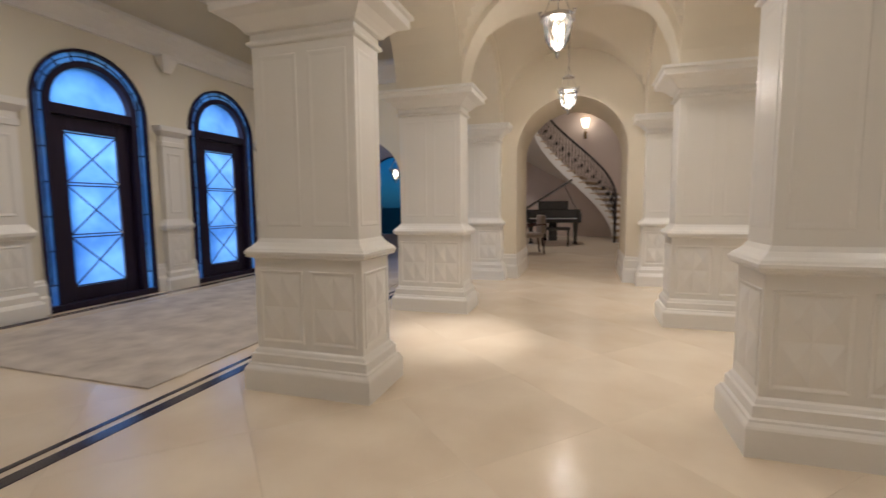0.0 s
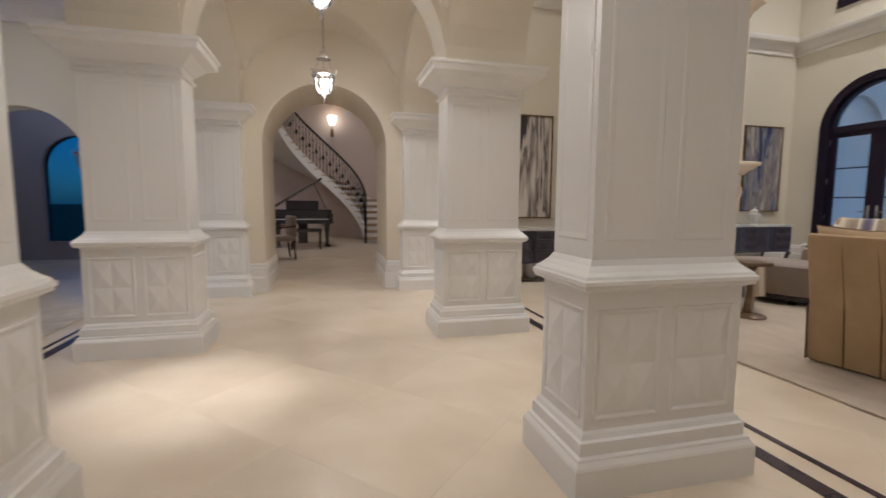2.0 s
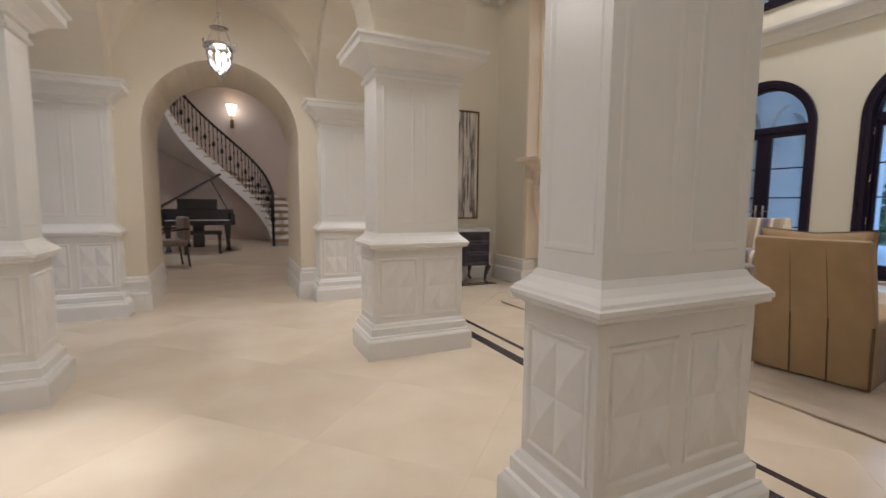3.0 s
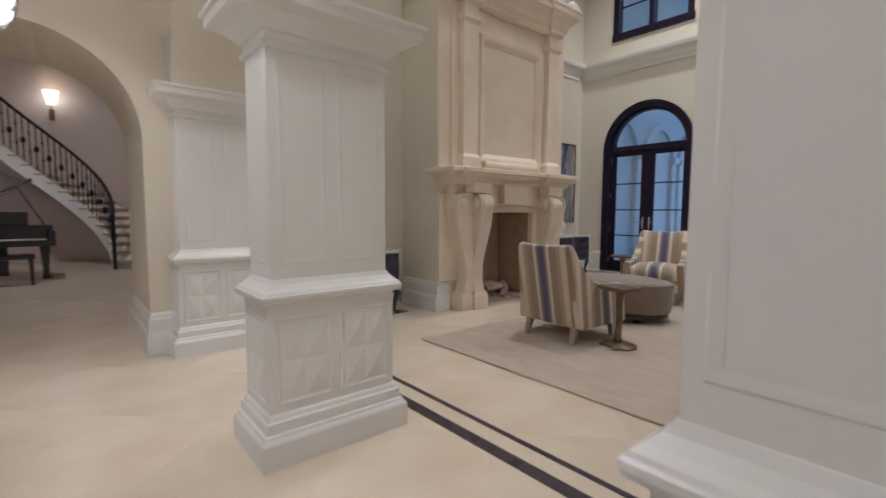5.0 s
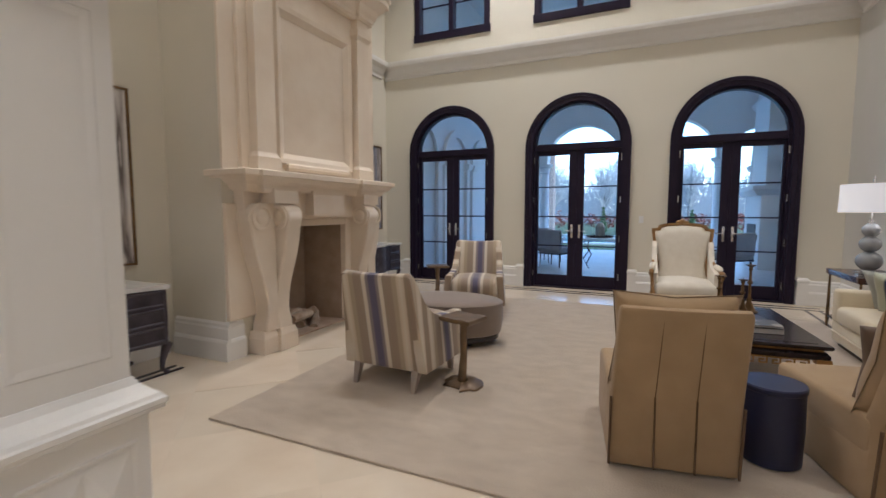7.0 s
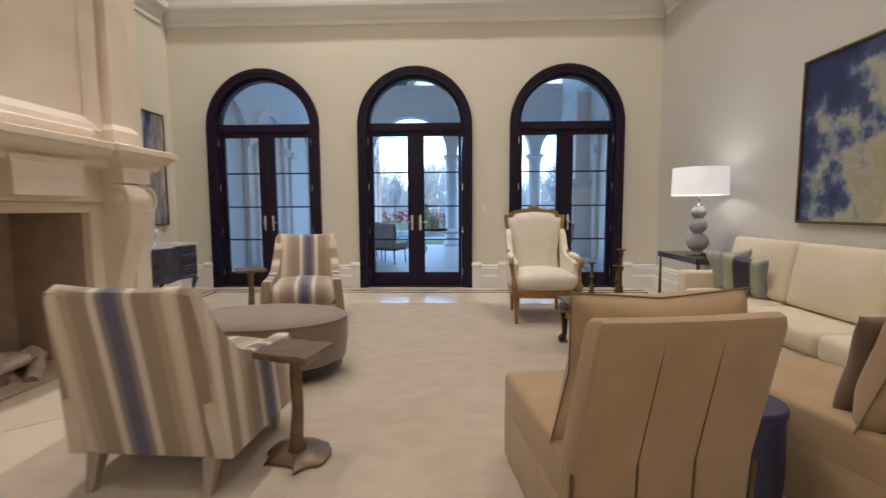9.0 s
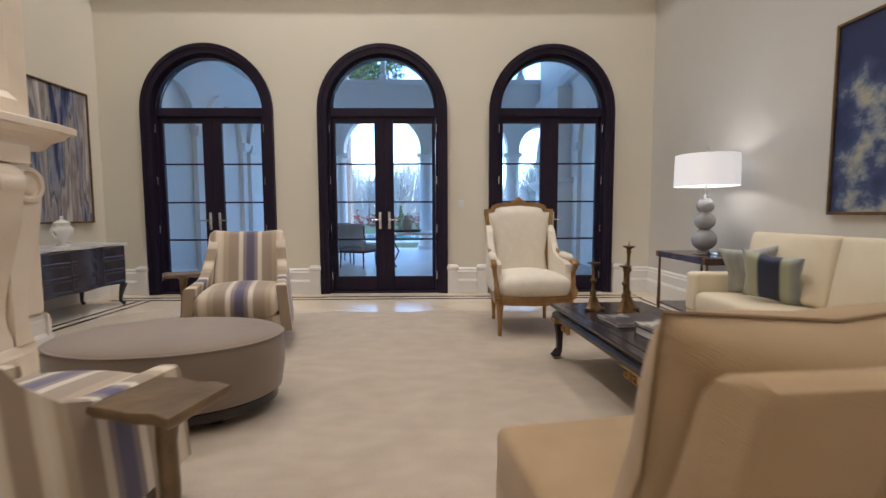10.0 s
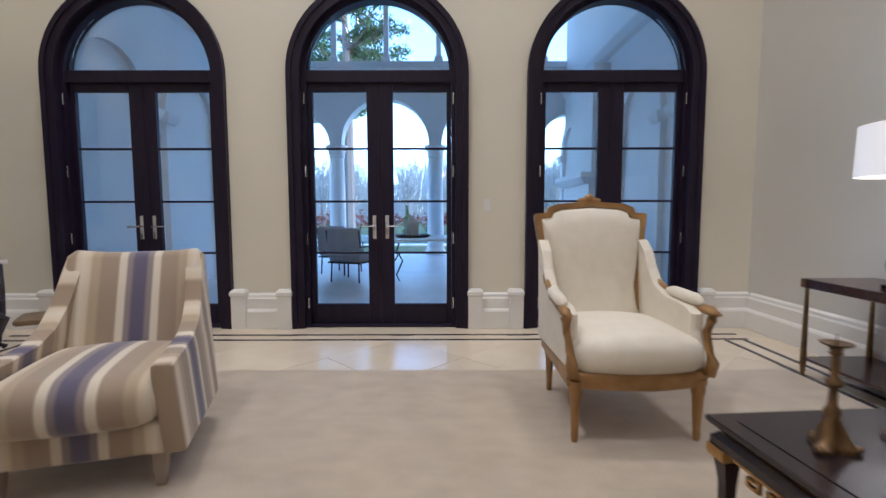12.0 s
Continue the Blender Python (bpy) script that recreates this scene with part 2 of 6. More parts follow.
M_FROST = frost_mat()
# dark tint dims the daylight behind the side room window
M_DIMPANE = glass_mat("dimming_pane_glass", (0.07, 0.14, 0.20))
M_CLEAR = glass_mat("lantern_glass", (0.97, 0.95, 0.9))
M_SHADE = mat("white_lampshade", (0.86, 0.83, 0.78), None, rough=0.9)
_b = M_SHADE.node_tree.nodes["Principled BSDF"]
_b.inputs["Transmission Weight"].default_value = 0.0
_b.inputs["Emission Color"].default_value = (1.0, 0.82, 0.68, 1)
_b.inputs["Emission Strength"].default_value = 0.36
M_BULB = emit("bulb", (1.0, 0.78, 0.5), 28.0)
M_SCONCE = emit("sconce_shade", (1.0, 0.80, 0.52), 5.0)
CR, TP, BL, GB, WH = (0.60, 0.50, 0.36), (0.33, 0.255, 0.185), (0.115, 0.10, 0.165), (0.25, 0.205, 0.205), (0.66, 0.59, 0.48)
OC, BR = (0.42, 0.335, 0.225), (0.31, 0.23, 0.155)
HALF = [(0.0, BR), (0.045, BR), (0.065, CR), (0.105, WH), (0.15, CR), (0.17, OC), (0.215, OC), (0.235, TP), (0.345, TP), (0.36, WH), (0.40, WH), (0.415, GB), (0.44, GB), (0.46, BL), (0.5, BL)]
STRIPES = HALF + [(1 - p, c) for p, c in reversed(HALF[:-1])]
M_STRIPE = ramp_mat("striped_chenille", STRIPES, 1, 0.62, offset=0.46)
M_STRIPE.node_tree.nodes["Principled BSDF"].inputs["Sheen Weight"].default_value = 0.4
M_PILLOW = ramp_mat("striped_silk", [(0.0, (0.40, 0.42, 0.30)), (0.14, (0.22, 0.25, 0.27)), (0.2, (0.30, 0.32, 0.29)), (0.26, (0.42, 0.43, 0.31)), (0.335, (0.38, 0.39, 0.28)), (0.37, (0.012, 0.018, 0.055)), (0.63, (0.016, 0.024, 0.07)), (0.665, (0.40, 0.41, 0.29)), (0.82, (0.42, 0.42, 0.30)), (0.92, (0.05, 0.07, 0.12)), (1.0, (0.03, 0.04, 0.09))], 0, 0.5, 0.5, offset=0.5)
def art_streak(name, scale, stops):
    """Ragged vertical strokes of indigo, brown and bone."""
    m, nt, b = nodes_of(name)
    N, L = nt.nodes.new, nt.links.new
    tc = N("ShaderNodeTexCoord"); mp = N("ShaderNodeMapping"); mp.inputs["Scale"].default_value = (1, 1, 0.09); L(tc.outputs["Object"], mp.inputs[0])
    n = N("ShaderNodeTexNoise"); n.inputs["Scale"].default_value = scale; n.inputs["Detail"].default_value = 6; n.inputs["Roughness"].default_value = 0.55; L(mp.outputs[0], n.inputs["Vector"])
    cr = N("ShaderNodeValToRGB"); L(n.outputs["Fac"], cr.inputs[0])
    els = cr.color_ramp.elements
    els[0].position, els[0].color = stops[0][0], (*stops[0][1], 1)
    els[1].position, els[1].color = stops[-1][0], (*stops[-1][1], 1)
    for p, c in stops[1:-1]:
        e = els.new(p); e.color = (*c, 1)
    L(cr.outputs[0], b.inputs["Base Color"]); b.inputs["Roughness"].default_value = 0.5
    return m


M_ART_V = art_streak("blue_streaks", 6, [(0.37, (0.018, 0.022, 0.06)), (0.41, (0.06, 0.08, 0.20)), (0.46, (0.30, 0.31, 0.36)), (0.50, (0.10, 0.09, 0.12)), (0.54, (0.42, 0.39, 0.38)), (0.60, (0.20, 0.17, 0.17)), (0.68, (0.60, 0.56, 0.52))])
M_ART_D = art_streak("dark_streaks", 4.2, [(0.36, (0.02, 0.017, 0.02)), (0.42, (0.05, 0.04, 0.045)), (0.445, (0.52, 0.47, 0.42)), (0.49, (0.62, 0.57, 0.52)), (0.515, (0.10, 0.08, 0.075)), (0.55, (0.36, 0.32, 0.29)), (0.60, (0.66, 0.62, 0.57))])


def art_cloud():
    m, nt, b = nodes_of("abstract_blue_clouds")
    N, L = nt.nodes.new, nt.links.new
    tc = N("ShaderNodeTexCoord"); n = N("ShaderNodeTexNoise"); n.inputs["Scale"].default_value = 2.6; n.inputs["Detail"].default_value = 9; n.inputs["Roughness"].default_value = 0.62
    L(tc.outputs["Object"], n.inputs["Vector"])
    sx = N("ShaderNodeSeparateXYZ"); L(tc.outputs["Object"], sx.inputs[0])
    a = N("ShaderNodeMath"); a.operation = 'MULTIPLY_ADD'; L(sx.outputs[0], a.inputs[0]); a.inputs[1].default_value = -0.30; L(n.outputs["Fac"], a.inputs[2])
    a2 = N("ShaderNodeMath"); a2.operation = 'MULTIPLY_ADD'; L(sx.outputs[2], a2.inputs[0]); a2.inputs[1].default_value = -0.12; L(a.outputs[0], a2.inputs[2])
    cr = N("ShaderNodeValToRGB"); L(a2.outputs[0], cr.inputs[0])
    els = cr.color_ramp.elements
    els[0].position, els[0].color = 0.24, (0.018, 0.026, 0.10, 1)
    els[1].position, els[1].color = 0.62, (0.48, 0.42, 0.28, 1)
    for p, c in ((0.35, (0.05, 0.07, 0.17, 1)), (0.40, (0.20, 0.23, 0.28, 1)), (0.46, (0.40, 0.38, 0.30, 1)), (0.53, (0.36, 0.32, 0.20, 1))):
        e = els.new(p); e.color = c
    L(cr.outputs[0], b.inputs["Base Color"]); b.inputs["Roughness"].default_value = 0.6
    return m


M_ART_C = art_cloud()

# ---- mesh helpers ----
def bm_box(bm, x0, x1, y0, y1, z0, z1):
    vs = [bm.verts.new(p) for p in ((x0, y0, z0), (x1, y0, z0), (x1, y1, z0), (x0, y1, z0), (x0, y0, z1), (x1, y0, z1), (x1, y1, z1), (x0, y1, z1))]
    for q in ((3, 2, 1, 0), (4, 5, 6, 7), (0, 1, 5, 4), (1, 2, 6, 5), (2, 3, 7, 6), (3, 0, 4, 7)):
        bm.faces.new([vs[i] for i in q])
    return vs


def rbox(bm, x0, x1, y0, y1, z0, z1, r=0.01, seg=2):
    """A box with rounded edges."""
    t = bmesh.new(); bm_box(t, x0, x1, y0, y1, z0, z1)
    bmesh.ops.bevel(t, geom=list(t.edges), offset=r, segments=seg, profile=0.5, affect='EDGES')
    merge(bm, t)


def merge(bm, t, m=None):
    if m is not None: bmesh.ops.transform(t, matrix=m, verts=t.verts)
    me = bpy.data.meshes.new("tmp"); t.to_mesh(me); t.free(); bm.from_mesh(me); bpy.data.meshes.remove(me)


def rings(bm, loops, closed=True, caps=True):
    """Skin a list of vertex loops."""
    vv = [[bm.verts.new(p) for p in lp] for lp in loops]
    n = len(vv[0])
    for a, b in zip(vv, vv[1:]):
        for i in range(n if closed else n - 1):
            j = (i + 1) % n
            bm.faces.new((a[i], a[j], b[j], b[i]))
    if caps and closed:
        bm.faces.new(list(reversed(vv[0]))); bm.faces.new(vv[-1])
    return vv


def rect_loft(bm, cx, cy, hx, hy, prof):
    """A moulded block: rectangles (offset, z) stacked round a centre."""
    rings(bm, [[(cx - hx - o, cy - hy - o, z), (cx + hx + o, cy - hy - o, z), (cx + hx + o, cy + hy + o, z), (cx - hx - o, cy + hy + o, z)] for o, z in prof])


def lathe(bm, prof, cx=0, cy=0, n=20, z0=0, sx=1, sy=1):
    rings(bm, [[(cx + sx * r * math.cos(2 * math.pi * i / n), cy + sy * r * math.sin(2 * math.pi * i / n), z0 + z) for i in range(n)] for r, z in prof])


def tube(bm, pts, r, n=8, radii=None):
    pts = [Vector(p) for p in pts]
    loops = []
    for i, p in enumerate(pts):
        d = (pts[min(i + 1, len(pts) - 1)] - pts[max(i - 1, 0)]).normalized()
        a = d.cross(Vector((0, 0, 1)) if abs(d.z) < 0.9 else Vector((0, 1, 0))).normalized()
        b = d.cross(a)
        rr = radii[i] if radii else r
        loops.append([p + rr * (math.cos(2 * math.pi * k / n) * a + math.sin(2 * math.pi * k / n) * b) for k in range(n)])
    rings(bm, loops)


def soft(bm, cx, cy, cz, ax, ay, az, e1=0.35, e2=0.35, n=24, k=12, m=None):
    """A stuffed shape: a superellipsoid."""
    def pw(v, e): return math.copysign(abs(v) ** e, v)
    t = bmesh.new()
    loops = []
    for j in range(1, k):
        v = -math.pi / 2 + math.pi * j / k
        loops.append([(ax * pw(math.cos(v), e1) * pw(math.cos(2 * math.pi * i / n), e2), ay * pw(math.cos(v), e1) * pw(math.sin(2 * math.pi * i / n), e2), az * pw(math.sin(v), e1)) for i in range(n)])
    rings(t, loops)
    mm = pose(cx, cy, cz)
    if m is not None: mm = mm @ m
    merge(bm, t, mm)


def sweep_y(bm, prof, y0, y1):
    """Extrude a closed (x, z) outline along y."""
    rings(bm, [[(x, y, z) for x, z in prof] for y in (y0, y1)])


def link(name, bm, material, parent=None, label="", smooth=False, angle=None):
    me = bpy.data.meshes.new(name)
    bmesh.ops.recalc_face_normals(bm, faces=bm.faces)
    if smooth or angle:
        for fc in bm.faces: fc.smooth = True
        if angle:
            for e in bm.edges:
                if len(e.link_faces) == 2 and e.calc_face_angle(0) > radians(angle): e.smooth = False
    bm.to_mesh(me); bm.free()
    me.materials.append(material)
    ob = new(name, me)
    if parent is not None: ob.parent = parent
    if label: ob["label"] = label
    return ob


part = link


def P(name, material, parent, fn, *a, label="", smooth=False, angle=None, **k):
    """One part out of one helper call."""
    bm = bmesh.new(); fn(bm, *a, **k)
    return link(name, bm, material, parent, label, smooth, angle)


def thing(name, label, category, group=""):
    return tagged(new(name), label, category, group)


def struct(ob, label="", category=""):
    return tagged(ob, label, category, "", "structure")


def arch_wall(name, axis, u0, u1, w0, w1, z0, z1, holes, material, n=20):
    """A wall slab along x or y with holes (centre, half width, sill, spring, arched)."""
    bm = bmesh.new()
    def pt(u, w, z): return (u, w, z) if axis == "x" else (w, u, z)
    def quad(*p): bm.faces.new([bm.verts.new(pt(*q)) for q in p])
    def both(a, b, c, d):
        quad(*[(u, w0, z) for u, z in (a, b, c, d)]); quad(*[(u, w1, z) for u, z in (d, c, b, a)])
    cur = u0
    for uc, h, sill, spring, arched in sorted(holes):
        both((cur, z0), (uc - h, z0), (uc - h, z1), (cur, z1))
        if sill > z0:
            both((uc - h, z0), (uc + h, z0), (uc + h, sill), (uc - h, sill))
            quad((uc - h, w0, sill), (uc + h, w0, sill), (uc + h, w1, sill), (uc - h, w1, sill))
        cv = [(uc - h * math.cos(math.pi * i / n), spring + (h * math.sin(math.pi * i / n) if arched else 0)) for i in range(n + 1)]
        for a, b in zip(cv, cv[1:]):
            both(a, b, (b[0], z1), (a[0], z1))
            quad((a[0], w0, a[1]), (b[0], w0, b[1]), (b[0], w1, b[1]), (a[0], w1, a[1]))
        if spring > sill:
            for u in (uc - h, uc + h): quad((u, w0, sill), (u, w0, spring), (u, w1, spring), (u, w1, sill))
        cur = uc + h
    both((cur, z0), (u1, z0), (u1, z1), (cur, z1))
    for u in (u0, u1): quad((u, w0, z0), (u, w0, z1), (u, w1, z1), (u, w1, z0))
    quad((u0, w0, z1), (u1, w0, z1), (u1, w1, z1), (u0, w1, z1))
    bmesh.ops.remove_doubles(bm, verts=bm.verts, dist=0.0005)
    return struct(link(name, bm, material))


def slab(name, x0, x1, y0, y1, z0, z1, material, parent=None):
    bm = bmesh.new(); bm_box(bm, x0, x1, y0, y1, z0, z1)
    ob = link(name, bm, material, parent)
    return struct(ob) if parent is None else ob


def run(name, axis, u0, u1, w, sign, prof, material):
    """A moulding along a wall: outline (out, z) swept from u0 to u1; sign says which way out points."""
    bm = bmesh.new()
    if axis == "y": loops = [[(w + sign * o, u, z) for o, z in prof] for u in (u0, u1)]
    else: loops = [[(u, w + sign * o, z) for o, z in prof] for u in (u0, u1)]
    rings(bm, loops)
    return struct(link(name, bm, material))

# ---- the large structure ----
XL, XR = 1.185, 2.95            # plinth faces on both sides of the gallery
HX, HY = 0.41, 0.235             # half sizes of a pillar's plinth
ROWY = (2.81, 4.965, 7.125, 9.25)  # pillar rows
ZS = 2.22                        # spring of the gallery vaults
XE, XG = 11.1, 11.22             # window wall's face, plane of the glass
WY = (9.13, 6.76, 4.44)         # centres of the three garden doors
YN, YS, YB = 10.6, 3.03, 9.11    # fireplace-side wall, sofa wall, chimney breast
XW = -3.0                       # front door wall
DY = (6.395, 8.29)                # centres of the front doors

floor = slab("floor", -3.3, 11.35, -1.2, 19.2, -0.2, -0.003, M_GROUT)
struct(floor, "polished cream marble floor", "floor")
slab("ceiling_living", 3.0, 11.35, 2.6, 10.9, 7.2, 7.35, M_WALL)
slab("ceiling_foyer", -3.3, 1.1, -1.2, 9.6, 4.0, 4.15, M_TRIM)
slab("ceiling_hall", -4.4, 5.2, 9.9, 19.2, 6.0, 6.15, M_WALL)
arch_wall("wall_east", "y", 2.6, 10.9, XE, XE + 0.26, 0, 4.5, [(y, 0.785, 0, 2.51, True) for y in WY], M_WALL)
arch_wall("wall_east_upper", "y", 2.6, 10.9, XE, XE + 0.26, 4.5, 7.2, [(y, 0.735, 4.73, 6.48, False) for y in WY], M_WALL)
slab("wall_north", 8.3, XE, YN, YN + 0.25, 0, 7.2, M_WALL)
slab("wall_niche", 3.75, 5.83, 9.84, 10.1, 0, 7.2, M_WALL)
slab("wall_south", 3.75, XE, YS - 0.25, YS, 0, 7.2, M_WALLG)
arch_wall("chimney_breast", "x", 5.80, 8.28, YB, YB + 0.3, 0, 7.2, [(7.03, 0.56, 0, 1.30, False)], M_WALL)
slab("chimney_side_west", 5.80, 5.96, YB + 0.3, YN + 0.2, 0, 7.2, M_WALL)
slab("chimney_side_east", 8.12, 8.28, YB + 0.3, YN + 0.2, 0, 7.2, M_WALL)
arch_wall("wall_arch", "x", 0.35, 3.74, 9.3, 10.5, 0, 7.2, [(2.075, 0.755, 0, 1.83, True)], M_VAULT)
arch_wall("wall_west", "y", -1.2, 9.4, XW - 0.25, XW, 0, 4.0, [(y, 0.625, 0, 2.19, True) for y in DY], M_WALL)
arch_wall("wall_foyer_north", "x", XW, 0.35, 9.4, 9.65, 0, 4.0, [(-1.2, 0.65, 0, 1.5, True)], M_WALL)
slab("wall_south_end", -3.3, 3.9, -1.4, -1.2, 0, 7.2, M_WALL)
slab("wall_gallery_south", 3.72, 3.9, -1.2, 2.62, 0, 7.2, M_WALL)
# room behind the foyer
slab("wall_side_room_west", -4.2, -4.0, 9.4, 13.7, 0, 6.0, M_DARKWALL)
arch_wall("wall_side_room_north", "x", -4.2, -0.65, 13.5, 13.7, 0, 6.0, [(-2.5, 0.6, 0.35, 1.75, True)], M_DARKWALL)
# unseen wall, added to keep sky light out of the side room
slab("wall_side_room_south", -4.2, XW, 9.4, 9.65, 0, 6.0, M_DARKWALL)
slab("floor_side_room", -4.2, -3.3, 9.4, 13.7, -0.2, -0.003, M_GROUT)
# stair hall: straight sides and a round end
SC = (1.9, 16.5)
slab("wall_hall_west", -0.65, -0.45, 9.65, 16.5, 0, 6.0, M_HALL)
slab("wall_hall_east", 4.25, 4.45, 9.95, 16.5, 0, 6.0, M_HALL)
bm = bmesh.new()
rings(bm, [[(SC[0] + r * math.cos(a), SC[1] + r * math.sin(a), z) for r, z in ((2.35, 0), (2.55, 0), (2.55, 6.0), (2.35, 6.0))] for a in [math.pi * i / 40 for i in range(41)]])
struct(link("wall_hall_round", bm, M_HALL, smooth=True, angle=40))

# arches over the pillars, on both sides of the gallery and across it
side_holes = [((a + b) / 2, (b - a) / 2 - HY + 0.07, ZS, ZS, True) for a, b in zip((0.68,) + ROWY, ROWY)]
arch_wall("gallery_arcade_west", "y", -1.2, 9.3, XL - 0.75, XL - 0.07, ZS, 4.2, side_holes, M_VAULT)
arch_wall("gallery_arcade_east", "y", -1.2, 9.3, XR + 0.07, XR + 0.75, ZS, 7.2, side_holes, M_VAULT)
XC, RV = (XL + XR) / 2, (XR - XL) / 2 + 0.07
for y in (0.68,) + ROWY[:3]:
    arch_wall("gallery_cross_arch", "x", XL - 0.07, XR + 0.07, y - HY + 0.07, y + HY - 0.07, ZS, 3.6, [(XC, RV - 0.001, ZS, ZS, True)], M_VAULT)


def groin(name, y0, y1):
    bm = bmesh.new()
    nx, ny, yc, ry = 40, 36, (y0 + y1) / 2, (y1 - y0) / 2
    rx = RV
    g = []
    for i in range(nx + 1):
        x = XC - rx + 2 * rx * i / nx
        hx = math.sqrt(max(0, (rx + 0.05) ** 2 - (x - XC) ** 2))
        g.append([bm.verts.new((x, y0 + (y1 - y0) * j / ny, ZS + max(hx, math.sqrt(max(0, (ry + 0.04) ** 2 - (y0 + (y1 - y0) * j / ny - yc) ** 2))))) for j in range(ny + 1)])
    for i in range(nx):
        for j in range(ny):
            bm.faces.new((g[i][j], g[i + 1][j], g[i + 1][j + 1], g[i][j + 1]))
    return struct(link(name, bm, M_VAULT, smooth=True, angle=25), "plastered groin vault over a gallery bay", "ceiling")


for a, b in zip((0.68,) + ROWY, ROWY):
    groin("ceiling_vault", a + HY - 0.07, b - HY + 0.07 if b < 9 else 9.3)
slab("ceiling_gallery", XL - 0.1, XR + 0.1, -1.2, 9.3, 3.62, 3.7, M_VAULT)

# mouldings
BASE = [(0, 0), (0.05, 0), (0.05, 0.17), (0.04, 0.19), (0.03, 0.20), (0.03, 0.30), (0.02, 0.315), (0.018, 0.34), (0.0, 0.36)]
CORN = [(0, 4.02), (0.03, 4.03), (0.03, 4.08), (0.06, 4.12), (0.09, 4.19), (0.15, 4.25), (0.16, 4.30), (0.16, 4.34), (0.0, 4.36)]
for u0, u1 in ((YS, WY[2] - 0.88), (WY[2] + 0.88, WY[1] - 0.895), (WY[1] + 0.895, WY[0] - 0.895), (WY[0] + 0.895, YN)):
    run("baseboard", "y", u0, u1, XE, -1, BASE, M_TRIM)
run("baseboard", "x", 8.32, XE - 0.05, YN, -1, BASE, M_TRIM)
run("baseboard", "x", 3.9, XE - 0.05, YS, 1, BASE, M_TRIM)
run("baseboard", "x", 3.76, 5.71, 9.84, -1, BASE, M_TRIM)
run("baseboard", "y", YB - 0.05, 9.79, 5.80, -1, BASE, M_TRIM)
run("baseboard", "y", YB - 0.05, YN - 0.05, 8.28, 1, BASE, M_TRIM)
run("baseboard", "x", 5.80, 5.98, YB, -1, BASE, M_TRIM)
run("baseboard", "x", 8.1, 8.28, YB, -1, BASE, M_TRIM)
run("cornice", "y", YS, YN, XE, -1, CORN, M_TRIM)
run("cornice", "x", 8.32, XE - 0.16, YN, -1, CORN, M_TRIM)
run("cornice", "x", 3.9, XE - 0.16, YS, 1, CORN, M_TRIM)
run("cornice", "x", 3.76, 5.60, 9.84, -1, CORN, M_TRIM)
run("cornice", "y", YB - 0.16, 9.84, 5.80, -1, CORN, M_TRIM)
run("cornice", "y", YB - 0.16, YN - 0.16, 8.28, 1, CORN, M_TRIM)
FC = [(o, z - 1.0) for o, z in CORN]
run("cornice", "y", -1.2, 9.4, XW, 1, FC, M_TRIM)
run("cornice", "x", XW + 0.16, 0.38, 9.4, -1, FC, M_TRIM)
run("baseboard", "x", 0.45, 1.32, 9.3, -1, BASE, M_TRIM)
run("baseboard", "x", 2.83, 3.7, 9.3, -1, BASE, M_TRIM)
for w, s in ((1.32, 1), (2.83, -1)):
    run("baseboard", "y", 9.25, 10.5, w, s, [(o * 0.7, z) for o, z in BASE], M_TRIM)
run("baseboard", "y", 10.5, 16.4, -0.45, 1, BASE, M_TRIM)
run("baseboard", "y", 10.5, 16.0, 4.25, -1, BASE, M_TRIM)
for a, b in ((-1.2, DY[0] - 0.63), (DY[0] + 0.63, DY[1] - 0.63), (DY[1] + 0.63, 9.4)):
    run("baseboard", "y", a, b, XW, 1, BASE, M_TRIM)
for wy in WY:
    for s in (-1, 1):
        bm = bmesh.new()
        rect_loft(bm, XE - 0.03, wy + s * 0.955, 0.05, 0.07, [(0, 0), (0, 0.33), (0.01, 0.345), (0.01, 0.375), (-0.01, 0.40)])
        struct(link("plinth_block", bm, M_TRIM))


def panel_ring(bm, o, u, v, n, w, h, t=0.03, d=0.010):
    """A raised rectangular moulding on a face."""
    o, u, v, n = Vector(o), Vector(u), Vector(v), Vector(n)
    def lp(a, b, k): return [o + u * x + v * y + n * k for x, y in ((-a, -b), (a, -b), (a, b), (-a, b))]
    vv = rings(bm, [lp(w / 2, h / 2, 0), lp(w / 2 - t * 0.2, h / 2 - t * 0.2, d), lp(w / 2 - t * 0.55, h / 2 - t * 0.55, d * 0.8), lp(w / 2 - t, h / 2 - t, 0.0005)], caps=False)


def stud_panel(bm, o, u, v, n, w, h):
    """A framed field of four pyramid studs."""
    panel_ring(bm, o, u, v, n, w, h, 0.02, 0.006)
    o, u, v, n = Vector(o), Vector(u), Vector(v), Vector(n)
    a, b = (w - 0.05) / 4, (h - 0.05) / 4
    for i in (-1, 1):
        for j in (-1, 1):
            c = o + u * a * i + v * b * j
            base = [bm.verts.new(c + u * x * a + v * y * b + n * 0.001) for x, y in ((-1, -1), (1, -1), (1, 1), (-1, 1))]
            top = bm.verts.new(c + n * 0.016)
            for k in range(4): bm.faces.new((base[k], base[(k + 1) % 4], top))


